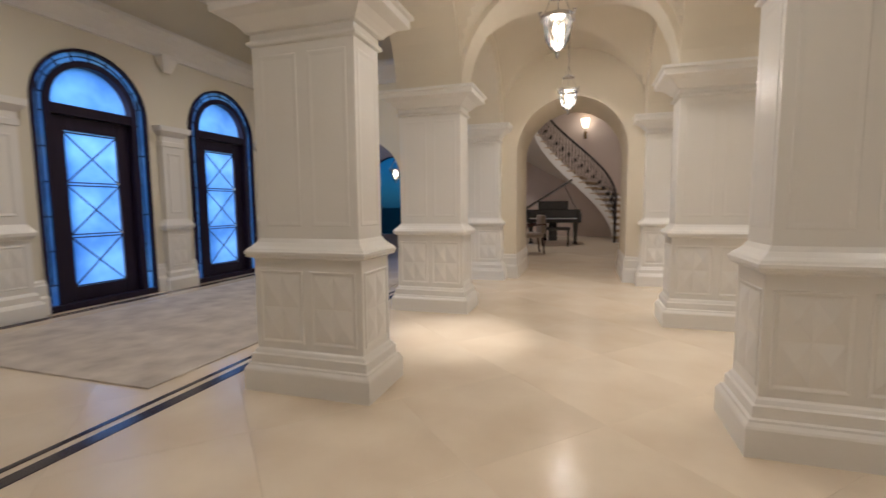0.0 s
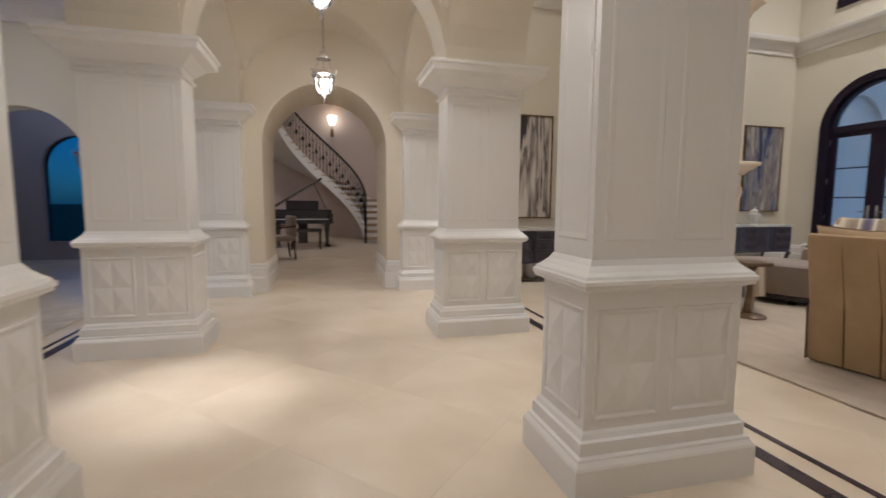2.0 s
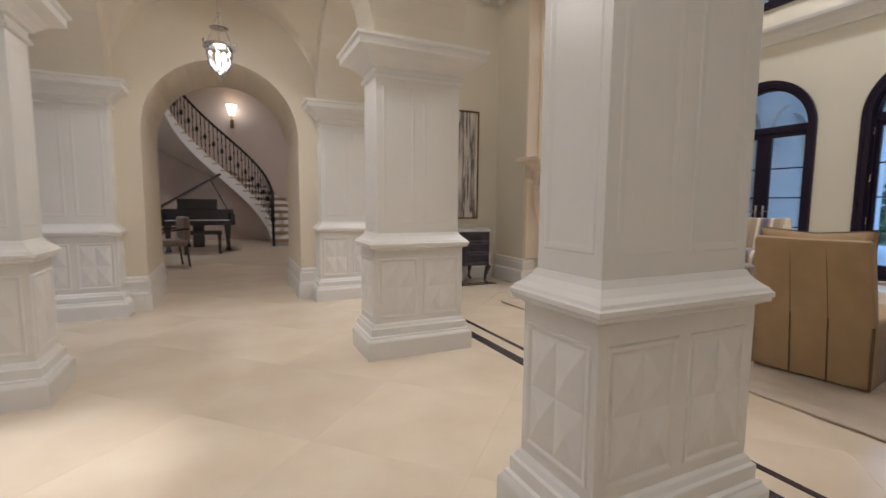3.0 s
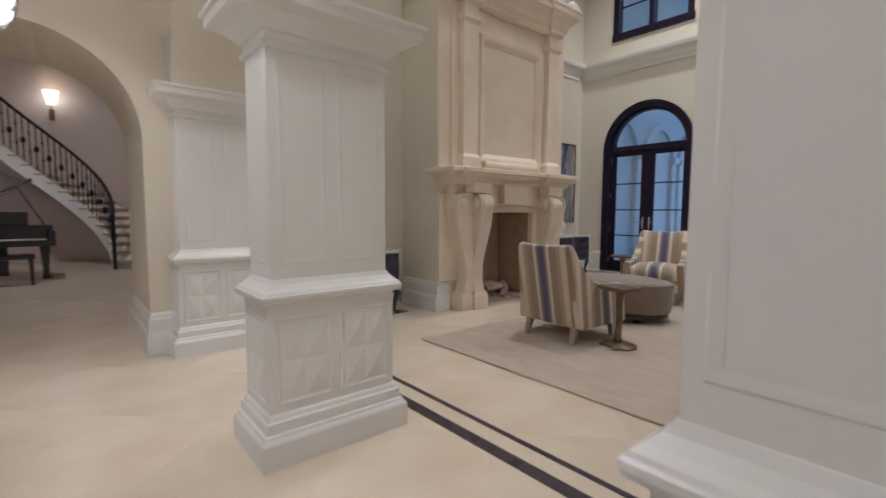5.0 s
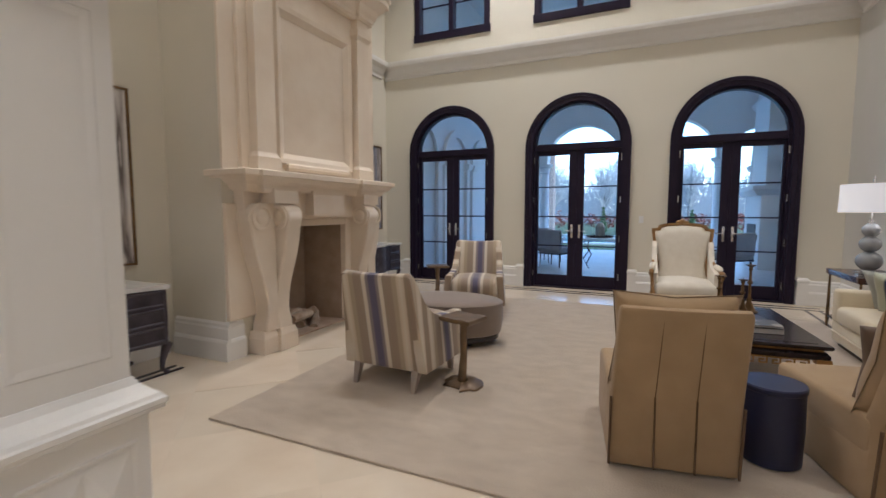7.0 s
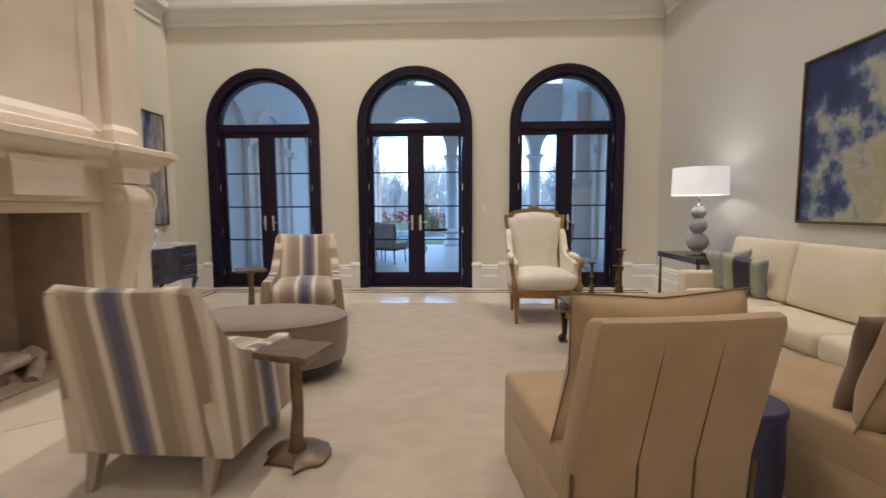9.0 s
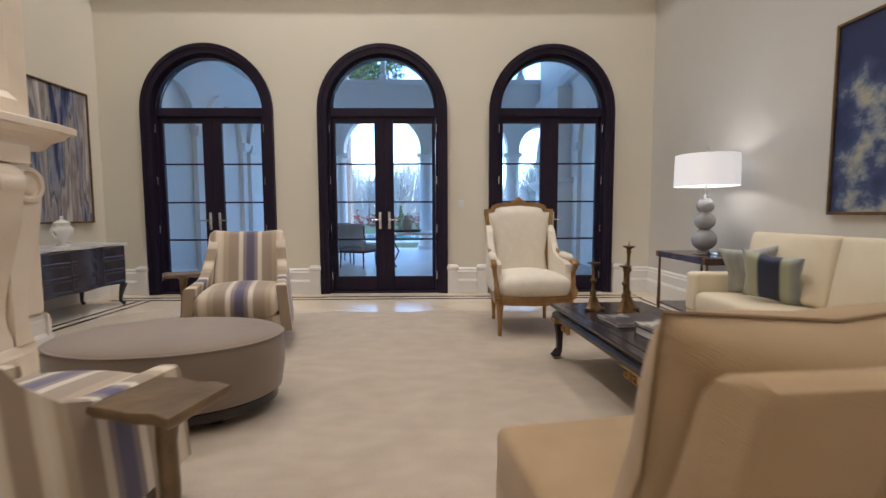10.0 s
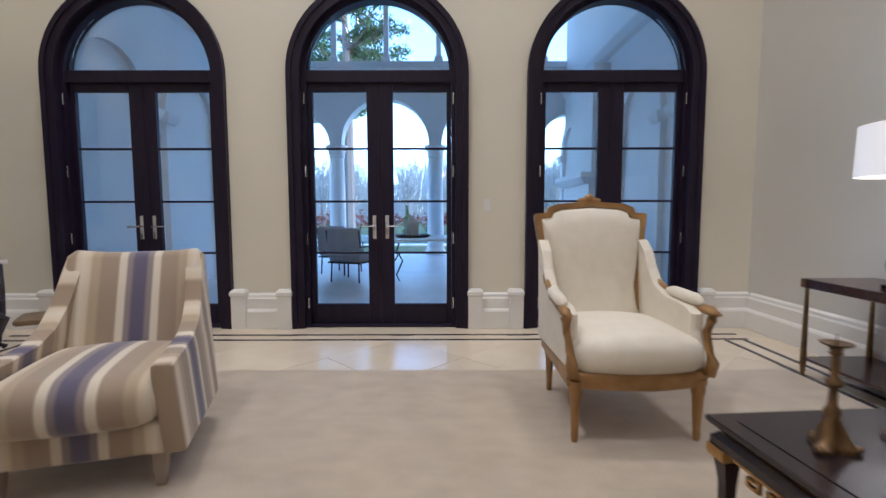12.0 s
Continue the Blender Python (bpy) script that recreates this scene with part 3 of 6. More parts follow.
def make_pillar():
    t = thing("pillar", "white painted panelled square pillar with pyramid studs", "pillar", "gallery pillars")
    P("plinth", M_TRIM, t, rect_loft, 0, 0, HX, HY, [(0, 0), (0, 0.125), (-0.004, 0.135), (-0.016, 0.15), (-0.018, 0.16), (-0.032, 0.165), (-0.032, 0.215), (-0.042, 0.222), (-0.05, 0.24), (-0.06, 0.25)])
    P("pedestal", M_TRIM, t, rect_loft, 0, 0, HX, HY, [(-0.06, 0.25), (-0.06, 0.755)])
    P("chair_rail", M_TRIM, t, rect_loft, 0, 0, HX, HY, [(-0.06, 0.755), (-0.06, 0.780), (-0.052, 0.786), (-0.036, 0.792), (-0.027, 0.796), (-0.027, 0.807), (-0.021, 0.811), (-0.021, 0.827), (-0.028, 0.833), (-0.034, 0.843), (-0.052, 0.857), (-0.072, 0.878), (-0.084, 0.90)])
    P("shaft", M_TRIM, t, rect_loft, 0, 0, HX, HY, [(-0.088, 0.9), (-0.088, 1.98)])
    P("capital", M_TRIM, t, rect_loft, 0, 0, HX, HY, [(-0.088, 1.98), (-0.070, 1.987), (-0.066, 1.998), (-0.070, 2.010), (-0.083, 2.016), (-0.083, 2.05), (-0.062, 2.058), (-0.054, 2.07), (-0.035, 2.09), (0.0, 2.12), (0.05, 2.14), (0.062, 2.147), (0.062, 2.19), (0.08, 2.20), (0.08, 2.22)])
    zx, hz = 0.502, 0.43
    for s in (-1, 1):
        for k in (-1, 1):
            P("stud_panel", M_TRIM, t, stud_panel, (k * 0.17, s * (HY - 0.06), zx), (1, 0, 0), (0, 0, 1), (0, s, 0), 0.29, hz)
            P("shaft_panel", M_TRIM, t, panel_ring, (k * 0.155, s * (HY - 0.088), 1.45), (1, 0, 0), (0, 0, 1), (0, s, 0), 0.24, 0.96, 0.028, 0.0028)
        P("stud_panel", M_TRIM, t, stud_panel, (s * (HX - 0.06), 0, zx), (0, 1, 0), (0, 0, 1), (s, 0, 0), 0.30, hz)
        P("shaft_panel", M_TRIM, t, panel_ring, (s * (HX - 0.088), 0, 1.45), (0, 1, 0), (0, 0, 1), (s, 0, 0), 0.23, 0.96, 0.028, 0.0028)
    return t


pillar = make_pillar()
pillar.matrix_world = pose(XL - HX, ROWY[1], 0)
for i, y in enumerate((0.68,) + ROWY):
    for x in (XL - HX, XR + HX):
        if (x, y) != (XL - HX, ROWY[1]): copy_thing(pillar, pose(x, y, 0))

# pilasters on the front door wall
def make_pilaster():
    t = thing("pilaster", "shallow white panelled wall pilaster between the entrance doors", "pilaster", "entrance pilasters")
    for nm, pr in (("plinth", [(0, 0), (0, 0.13), (-0.02, 0.16), (-0.03, 0.165), (-0.03, 0.22), (-0.05, 0.25)]), ("pedestal", [(-0.05, 0.25), (-0.05, 0.755)]),
                   ("chair_rail", [(-0.05, 0.755), (-0.01, 0.79), (-0.005, 0.82), (-0.06, 0.90)]), ("shaft", [(-0.065, 0.9), (-0.065, 1.80)]),
                   ("capital", [(-0.065, 1.80), (-0.05, 1.81), (-0.05, 1.86), (-0.06, 1.87), (-0.06, 1.93), (0.0, 1.99), (0.01, 2.05)])):
        P(nm, M_TRIM, t, rect_loft, 0.02, 0, 0.12, 0.23, pr)
    P("shaft_panel", M_TRIM, t, panel_ring, (0.075, 0, 1.35), (0, 1, 0), (0, 0, 1), (1, 0, 0), 0.2, 0.75)
    P("stud_panel", M_TRIM, t, stud_panel, (0.09, 0, 0.5), (0, 1, 0), (0, 0, 1), (1, 0, 0), 0.26, 0.4)
    return t


pil = make_pilaster()
PILASTERS = (7.34, 5.44, 9.17)
pil.matrix_world = pose(XW, PILASTERS[0], 0) @ Matrix.Diagonal((1, 1, 1.04, 1))
for y in PILASTERS[1:]: copy_thing(pil, pose(XW, y, 0))
for y in PILASTERS:
    bm = bmesh.new()
    rect_loft(bm, XW + 0.05, y, 0.05, 0.10, [(-0.04, 2.83), (-0.03, 2.86), (0.0, 2.94), (0.02, 3.0), (0.02, 3.03)])
    struct(link("cornice_bracket", bm, M_TRIM))

bm = bmesh.new(); bm_box(bm, -3.12, -1.88, 13.58, 13.6, 0.33, 2.36)
sw = struct(link("side_room_window", bm, M_DIMPANE), "small arched window, pane tinted dark to dim the daylight", "window")

# garden doors
def ring_arch(bm, x0, x1, yc, ro, ri, z0, zs, n=28):
    """An arched frame: inverted U between two radii."""
    def path(r): return [(yc - r, z0)] + [(yc - r * math.cos(math.pi * i / n), zs + r * math.sin(math.pi * i / n)) for i in range(n + 1)] + [(yc + r, z0)]
    o, i_ = path(ro), path(ri)
    rings(bm, [[(x0, a[0], a[1]), (x1, a[0], a[1]), (x1, b[0], b[1]), (x0, b[0], b[1])] for a, b in zip(o, i_)])


def fan_pane(bm, x, yc, r, z0, zs, n=28, t=0.006):
    for xx in (x,):
        pts = [(x, yc - r * math.cos(math.pi * i / n), zs + r * math.sin(math.pi * i / n)) for i in range(n + 1)]
        if z0 < zs - 0.001: pts = [(x, yc - r, z0)] + pts + [(x, yc + r, z0)]
        vs = [bm.verts.new(p) for p in pts]
        ws = [bm.verts.new((p[0] + t, p[1], p[2])) for p in pts]
        bm.faces.new(vs); bm.faces.new(list(reversed(ws)))
        for i in range(len(vs)):
            j = (i + 1) % len(vs); bm.faces.new((vs[i], ws[i], ws[j], vs[j]))


def clear_pane(ob):
    ob.visible_shadow = False
    return ob


def make_french_door():
    t = thing("french_door", "dark-stained arched double garden door with glass panes, shut", "door", "garden doors")
    x0 = 0.0
    P("casing", M_DOOR, t, ring_arch, -0.045, 0.03, 0, 0.885, 0.76, 0, 2.51, angle=40)
    P("casing_bead", M_DOOR, t, ring_arch, -0.06, -0.045, 0, 0.885, 0.835, 0, 2.51, angle=40)
    P("frame", M_DOOR, t, ring_arch, 0.03, 0.16, 0, 0.785, 0.72, 0, 2.51, angle=40)
    P("transom_bar", M_DOOR, t, rbox, 0.05, 0.15, -0.725, 0.725, 2.45, 2.57, 0.008)
    P("transom_bead", M_DOOR, t, ring_arch, 0.08, 0.14, 0, 0.725, 0.70, 2.55, 2.55, angle=40)
    clear_pane(P("transom_pane", M_GLASS, t, fan_pane, 0.11, 0, 0.705, 2.515, 2.53))
    P("astragal", M_DOOR, t, rbox, 0.082, 0.148, -0.014, 0.014, 0.02, 2.455, 0.004)
    P("threshold", M_DOOR, t, rbox, 0.0, 0.2, -0.785, 0.785, 0, 0.02, 0.004)
    for s in (-1, 1):
        leaf = new("leaf"); leaf.parent = t
        P("stile", M_DOOR, leaf, rbox, 0.09, 0.14, *sorted((s * 0.004, s * 0.132)), 0.02, 2.455, 0.006)
        P("stile", M_DOOR, leaf, rbox, 0.09, 0.14, *sorted((s * 0.67, s * 0.718)), 0.02, 2.455, 0.006)
        P("rail", M_DOOR, leaf, rbox, 0.09, 0.14, *sorted((s * 0.132, s * 0.67)), 0.02, 0.225, 0.006)
        P("rail", M_DOOR, leaf, rbox, 0.09, 0.14, *sorted((s * 0.132, s * 0.67)), 2.37, 2.455, 0.006)
        for z in (1.81, 1.28, 0.755):
            P("muntin", M_DOOR, leaf, rbox, 0.10, 0.13, *sorted((s * 0.127, s * 0.675)), z - 0.011, z + 0.011, 0.004)
        for z0, z1 in ((0.22, 0.75), (0.76, 1.275), (1.285, 1.805), (1.815, 2.375)):
            clear_pane(P("pane", M_GLASS, leaf, bm_box, 0.112, 0.118, *sorted((s * 0.127, s * 0.675)), z0, z1))
        for z in (0.19, 0.85, 1.52, 2.23):
            P("hinge", M_CHROME, leaf, rbox, 0.018, 0.034, *sorted((s * 0.728, s * 0.746)), z, z + 0.115, 0.006)
        h = bmesh.new()
        rbox(h, 0.08, 0.092, *sorted((s * 0.045, s * 0.085)), 0.90, 1.14, 0.005)
        tube(h, [(0.085, s * 0.065, 1.03), (0.045, s * 0.065, 1.03), (0.04, s * 0.09, 1.03), (0.042, s * 0.185, 1.028)], 0.009)
        link("handle", h, M_CHROME, leaf, "satin nickel lever handle", angle=35)
    return t


fd = make_french_door()
fd.matrix_world = pose(XE, WY[0], 0)
copy_thing(fd, pose(XE, WY[1], 0)); copy_thing(fd, pose(XE, WY[2], 0) @ Matrix.Diagonal((1, 0.975, 1, 1)))


def make_upper_window():
    t = thing("casement_window", "dark-framed upper casement window with divided panes", "window", "upper windows")
    for y0, y1 in ((-0.84, -0.72), (0.72, 0.84), (-0.05, 0.05)):
        P("jamb", M_DOOR, t, rbox, -0.03, 0.14, y0, y1, 4.76, 6.6, 0.008)
    for z0, z1 in ((4.74, 4.88), (6.46, 6.6)):
        P("rail", M_DOOR, t, rbox, -0.035, 0.14, -0.86, 0.86, z0, z1, 0.008)
    for s in (-1, 1):
        for z in (5.4, 5.95): P("muntin", M_DOOR, t, rbox, 0.06, 0.09, *sorted((s * 0.05, s * 0.72)), z - 0.012, z + 0.012, 0.004)
        clear_pane(P("pane", M_GLASS, t, bm_box, 0.073, 0.079, *sorted((s * 0.05, s * 0.72)), 4.87, 6.47))
    return t


uw = make_upper_window()
UPPER = Matrix.Diagonal((1, 0.92, 1, 1))
uw.matrix_world = pose(XE, WY[0], -0.065) @ UPPER
for y in WY[1:]: copy_thing(uw, pose(XE, y, -0.065))


def make_front_door():
    t = thing("entrance_door", "dark arched entrance door with frosted glass and crossed iron bars, shut", "door", "entrance doors")
    P("outer_frame", M_DOOR, t, ring_arch, -0.08, 0.03, 0, 0.572, 0.545, 0, 2.0, angle=40)
    clear_pane(P("sidelight_pane", M_FROST, t, ring_arch, -0.025, -0.02, 0, 0.546, 0.455, 0.05, 2.0, label="bluish leaded sidelight glass", angle=40))
    P("inner_frame", M_DOOR, t, ring_arch, -0.14, 0.01, 0, 0.46, 0.40, 0, 2.0, angle=40)
    P("transom_bar", M_DOOR, t, rbox, -0.15, 0.0, -0.41, 0.41, 1.90, 2.0, 0.008)
    clear_pane(P("fan_pane", M_FROST, t, fan_pane, -0.09, 0, 0.40, 1.99, 2.0))
    for k in range(6):
        z = 0.25 + k * 0.33
        for s in (-1, 1):
            P("lead_bar", M_IRON, t, bm_box, -0.027, -0.008, *sorted((s * 0.455, s * (0.50 if k % 2 else 0.546))), z, z + 0.012)
            P("lead_bar", M_IRON, t, bm_box, -0.027, -0.008, *sorted((s * 0.497, s * 0.507)), z, z + 0.33)
    for k in range(9):
        a = math.pi * (k + 0.5) / 9
        b = bmesh.new()
        tube(b, [(-0.018, -0.455 * math.cos(a), 2.0 + 0.455 * math.sin(a)), (-0.018, -0.546 * math.cos(a), 2.0 + 0.546 * math.sin(a))], 0.007, 5)
        link("lead_bar", b, M_IRON, t)
    b = bmesh.new(); ring_arch(b, -0.027, -0.008, 0, 0.507, 0.497, 2.0, 2.0); link("lead_arc", b, M_IRON, t)
    P("threshold", M_DOOR, t, rbox, -0.25, 0.04, -0.572, 0.572, 0.0, 0.06, 0.006)
    leaf = new("leaf"); leaf.parent = t
    for y0, y1 in ((-0.40, -0.26), (0.26, 0.40)): P("stile", M_DOOR, leaf, rbox, -0.13, -0.06, y0, y1, 0.02, 1.9, 0.008)
    P("rail", M_DOOR, leaf, rbox, -0.13, -0.06, -0.26, 0.26, 0.02, 0.20, 0.008)
    P("rail", M_DOOR, leaf, rbox, -0.13, -0.06, -0.26, 0.26, 1.76, 1.9, 0.008)
    clear_pane(P("pane", M_FROST, leaf, bm_box, -0.10, -0.09, -0.262, 0.262, 0.198, 1.762, label="blue-lit frosted glass"))
    for k in range(3):
        z0, z1 = 0.21 + k * 0.52, 0.21 + k * 0.52 + 0.49
        for s in (-1, 1):
            b = bmesh.new(); tube(b, [(-0.08, -0.26 * s, z0), (-0.08, 0.26 * s, z1)], 0.007, 6); link("cross_bar", b, M_IRON, leaf)
        for z in (z0, z1):
            P("bar", M_IRON, leaf, bm_box, -0.09, -0.07, -0.262, 0.262, z - 0.006, z + 0.006)
    for z in (0.72, 1.24): P("boss", M_CHROME, leaf, rbox, -0.07, -0.05, 0.22, 0.25, z, z + 0.025, 0.005)
    return t


ed = make_front_door()
ed.matrix_world = pose(XW, DY[0], 0) @ Matrix.Diagonal((1, 1.1, 1.095, 1))
copy_thing(ed, pose(XW, DY[1], 0))

# dark marble bands let into the floor
def band(x0, x1, y0, y1): return struct(slab("floor_band", x0, x1, y0, y1, -0.01, 0.0045, M_BAND), "dark marble inlay band in the floor", "floor band")
band(0.06, 0.135, -1.0, 9.2); band(-0.025, 0.007, -1.0, 9.2)
band(3.905, 3.985, 2.6, 9.25); band(4.10, 4.135, 2.6, 9.35)
band(XW + 0.16, XW + 0.19, -1.0, 9.2); band(XW + 0.23, XW + 0.25, -1.0, 9.2)
for x in (10.62, 10.79): band(x, x + 0.035, YS + 0.3, YN - 0.35)
for y in (YS + 0.33, YS + 0.5): band(3.97, 10.6, y, y + 0.035)
for y in (9.30, 9.40): band(4.1, 5.5, y, y + 0.035)
for y in (9.72, 9.86): band(8.55, 10.6, y, y + 0.035)

# ---- loggia and garden ----
ground = slab("ground", 11.36, 400, -300, 300, -0.5, -0.12, M_GRASS)
struct(ground, "lawn beyond the loggia", "ground")
slab("ground_front", -300, XW - 0.25, -300, 300, -0.5, -0.12, M_GRASS)
patio = struct(slab("patio", 11.36, 20.2, -1.0, 14.5, -0.3, -0.04, M_PATIO), "pale travertine loggia floor", "patio")
XA = 19.4
arch_wall("loggia_arcade", "y", 1.7, 11.5, XA, XA + 0.45, 3.05, 5.15, [(2.55, 0.8, 3.05, 3.1, True), (4.92, 1.22, 3.05, 3.1, True), (7.72, 1.22, 3.05, 3.1, True), (9.98, 0.7, 3.05, 3.1, True)], M_LOGGIA)
slab("loggia_beam", XA - 0.05, XA + 0.5, 1.7, 11.5, 5.15, 5.31, M_LOGGIA)
slab("loggia_ceiling", 11.36, XA + 0.5, -1.2, 12.8, 7.35, 7.5, M_LOGGIA)
arch_wall("loggia_side_north", "x", 11.36, XA, 10.5, 10.9, -0.04, 7.35, [(18.75, 0.3, 0.0, 2.7, True)], M_LOGGIA)
arch_wall("loggia_side_south", "x", 11.36, XA, 2.3, 2.7, -0.04, 7.35, [], M_LOGGIA)


def make_column():
    t = thing("loggia_column", "round pale stone column carrying the loggia arches", "column", "loggia columns")
    P("base", M_LOGGIA, t, lathe, [(0.30, 0), (0.30, 0.1), (0.27, 0.14), (0.25, 0.2)], n=24, smooth=True, angle=30)
    P("shaft", M_LOGGIA, t, lathe, [(0.235, 0.2), (0.22, 1.8), (0.20, 2.75)], n=24, smooth=True, angle=30)
    P("capital", M_LOGGIA, t, lathe, [(0.20, 2.75), (0.23, 2.78), (0.21, 2.82), (0.24, 2.95), (0.31, 3.0), (0.31, 3.09)], n=24, smooth=True, angle=30)
    return t


lc = make_column(); lc.matrix_world = pose(XA + 0.22, 6.32, -0.04)
for y in (3.52, 9.12, 1.72): copy_thing(lc, pose(XA + 0.22, y, -0.04))
post = thing("gallery_post", "slender square post of the upper loggia opening", "post", "upper loggia posts")
P("shaft", M_LOGGIA, post, rect_loft, 0, 0, 0.07, 0.07, [(0.05, 0), (0.05, 0.16), (0.02, 0.2), (0, 0.24), (0, 1.86), (0.05, 1.96), (0.05, 2.04)])
post.matrix_world = pose(XA + 0.22, 6.22, 5.31)
for y in (3.30, 4.76, 7.68, 9.14, 10.6): copy_thing(post, pose(XA + 0.22, y, 5.31))

# blind arches on the loggia side walls
def blind_arch(x, y, s):
    bm = bmesh.new()
    mid = [(x - 0.78, 0.0), (x - 0.78, 1.2), (x - 0.78, 2.7)] + [(x - 0.78 * math.cos(math.pi * k / 16), 2.7 + 0.78 * math.sin(math.pi * k / 16)) for k in range(1, 16)] + [(x + 0.78, 2.7), (x + 0.78, 1.2), (x + 0.78, 0.0)]
    loops = []
    for px, pz in mid:
        a = math.atan2(max(0, pz - 2.7), px - x) if pz > 2.7 else (0 if px > x else math.pi)
        dx, dz = math.cos(a) * 0.1, math.sin(a) * 0.1
        loops.append([(px - dx, y, pz - dz), (px - dx, y + s * 0.09, pz - dz), (px + dx, y + s * 0.09, pz + dz), (px + dx, y, pz + dz)])
    rings(bm, loops)
    for k in (-1, 1): rect_loft(bm, x + k * 0.78, y + s * 0.06, 0.12, 0.07, [(0, 2.55), (0.05, 2.66), (0.05, 2.72)])
    struct(link("blind_arch", bm, M_LOGGIA, angle=40), "pale plaster arch moulding on the loggia wall", "arch")


for x in (12.6, 14.6, 16.6): blind_arch(x, 10.5, -1)
for x in (12.4, 14.5, 18.6): blind_arch(x, 2.7, 1)
run("loggia_cornice", "x", 11.4, XA, 10.5, -1, [(0, 4.3), (0.1, 4.35), (0.16, 4.5), (0, 4.55)], M_LOGGIA)
run("loggia_cornice", "x", 11.4, XA, 2.7, 1, [(0, 4.3), (0.1, 4.35), (0.16, 4.5), (0, 4.55)], M_LOGGIA)

# outdoor fireplace on the south wall
of = thing("outdoor_fireplace", "pale stone outdoor fireplace with a bracketed mantel", "fireplace")
P("body", M_LOGGIA, of, rect_loft, 16.8, 2.9, 0.95, 0.25, [(0, -0.04), (0, 1.75)])
P("mantel", M_LOGGIA, of, rect_loft, 16.8, 2.95, 0.95, 0.28, [(0.0, 1.75), (0.06, 1.82), (0.12, 1.88), (0.12, 1.98)])
P("hood", M_LOGGIA, of, rect_loft, 16.8, 2.85, 0.8, 0.2, [(0.0, 1.98), (0.0, 4.2)])
# no hollow here: a dark slab stands in for the firebox shade
P("opening", M_IRON, of, rbox, 16.3, 17.3, 3.1, 3.165, 0.1, 1.05, 0.01)

# outdoor seats, table and planter
def outdoor_chair(m):
    t = thing("outdoor_chair", "iron patio armchair with pale grey cushions", "chair", "patio chairs")
    for x in (-0.28, 0.28):
        for y in (-0.28, 0.28):
            P("leg", M_IRON, t, tube, [(x, y, 0), (x * 0.95, y * 0.95, 0.35)], 0.014, 6)
    P("seat_frame", M_IRON, t, rbox, -0.32, 0.32, -0.32, 0.32, 0.33, 0.36, 0.008)
    P("seat", M_OUTCUSH, t, rbox, -0.31, 0.31, -0.31, 0.31, 0.36, 0.50, 0.04, 3, smooth=True)
    P("backrest", M_OUTCUSH, t, rbox, -0.36, -0.22, -0.31, 0.31, 0.45, 0.95, 0.04, 3, smooth=True)
    for y in (-0.32, 0.32):
        P("arm", M_IRON, t, tube, [(-0.34, y, 0.9), (-0.30, y, 0.62), (0.28, y, 0.62), (0.30, y, 0.35)], 0.014, 6)
    t.matrix_world = m
    return t


oc = outdoor_chair(pose(14.6, 7.72, -0.04, 0, 0, -20))
copy_thing(oc, pose(15.6, 8.15, -0.04, 0, 0, -25))
copy_thing(oc, pose(14.6, 3.9, -0.04, 0, 0, 40))
pt = thing("patio_table", "iron scroll-leg patio table with a stone top", "table")
P("tabletop", M_PATIO, pt, rbox, -0.75, 0.75, -0.75, 0.75, 0.70, 0.74, 0.01)
for x in (-0.6, 0.6):
    for y in (-0.6, 0.6):
        P("leg", M_IRON, pt, tube, [(x, y, 0), (x * 1.1, y * 1.1, 0.12), (x * 0.9, y * 0.9, 0.35), (x * 1.08, y * 1.08, 0.55), (x, y, 0.70)], 0.016, 6)
pt.matrix_world = pose(15.2, 6.4, -0.04, 0, 0, 10)
tray = thing("tray", "dark oval tray on the patio table", "tray")
P("dish", M_IRON, tray, lathe, [(0.0, 0.0), (0.30, 0.0), (0.36, 0.05), (0.34, 0.05), (0.29, 0.02), (0.0, 0.02)], n=20)
tray.matrix_world = pose(15.2, 6.7, 0.70)
jar = thing("patio_lantern", "grey-green lantern jar standing on the tray", "lantern")
P("body", M_OLIVE, jar, lathe, [(0.10, 0), (0.12, 0.02), (0.12, 0.25), (0.10, 0.28), (0.05, 0.36)], n=16)
jar.matrix_world = pose(15.2, 6.7, 0.72)
rim = struct(slab("pool_coping", 24.0, 31.0, 0.0, 12.0, -0.13, -0.06, M_PATIO)); pool = struct(slab("pool_water", 24.5, 30.5, 0.5, 11.5, -0.12, -0.05, M_POOL), "turquoise pool", "pool")


def leaves(bm, c, r, n, size, rng, flat=1.0):
    """Many small blades scattered through an uneven crown."""
    for _ in range(n):
        d = Vector((rng.gauss(0, 1), rng.gauss(0, 1), rng.gauss(0, 1))).normalized()
        k = rng.random() ** 0.4 * (0.75 + 0.35 * noise.noise(d * 2.3 + Vector(c)))
        p = Vector(c) + Vector((d.x * r * k, d.y * r * k, d.z * r * k * flat))
        a = Vector((rng.gauss(0, 1), rng.gauss(0, 1), rng.gauss(0, 1))).normalized() * size * rng.uniform(0.6, 1.4)
        b = a.cross(Vector((rng.gauss(0, 1), rng.gauss(0, 1), rng.gauss(0, 1)))).normalized() * size * 0.35
        bm.faces.new([bm.verts.new(p - a), bm.verts.new(p + b), bm.verts.new(p + a), bm.verts.new(p - b)])


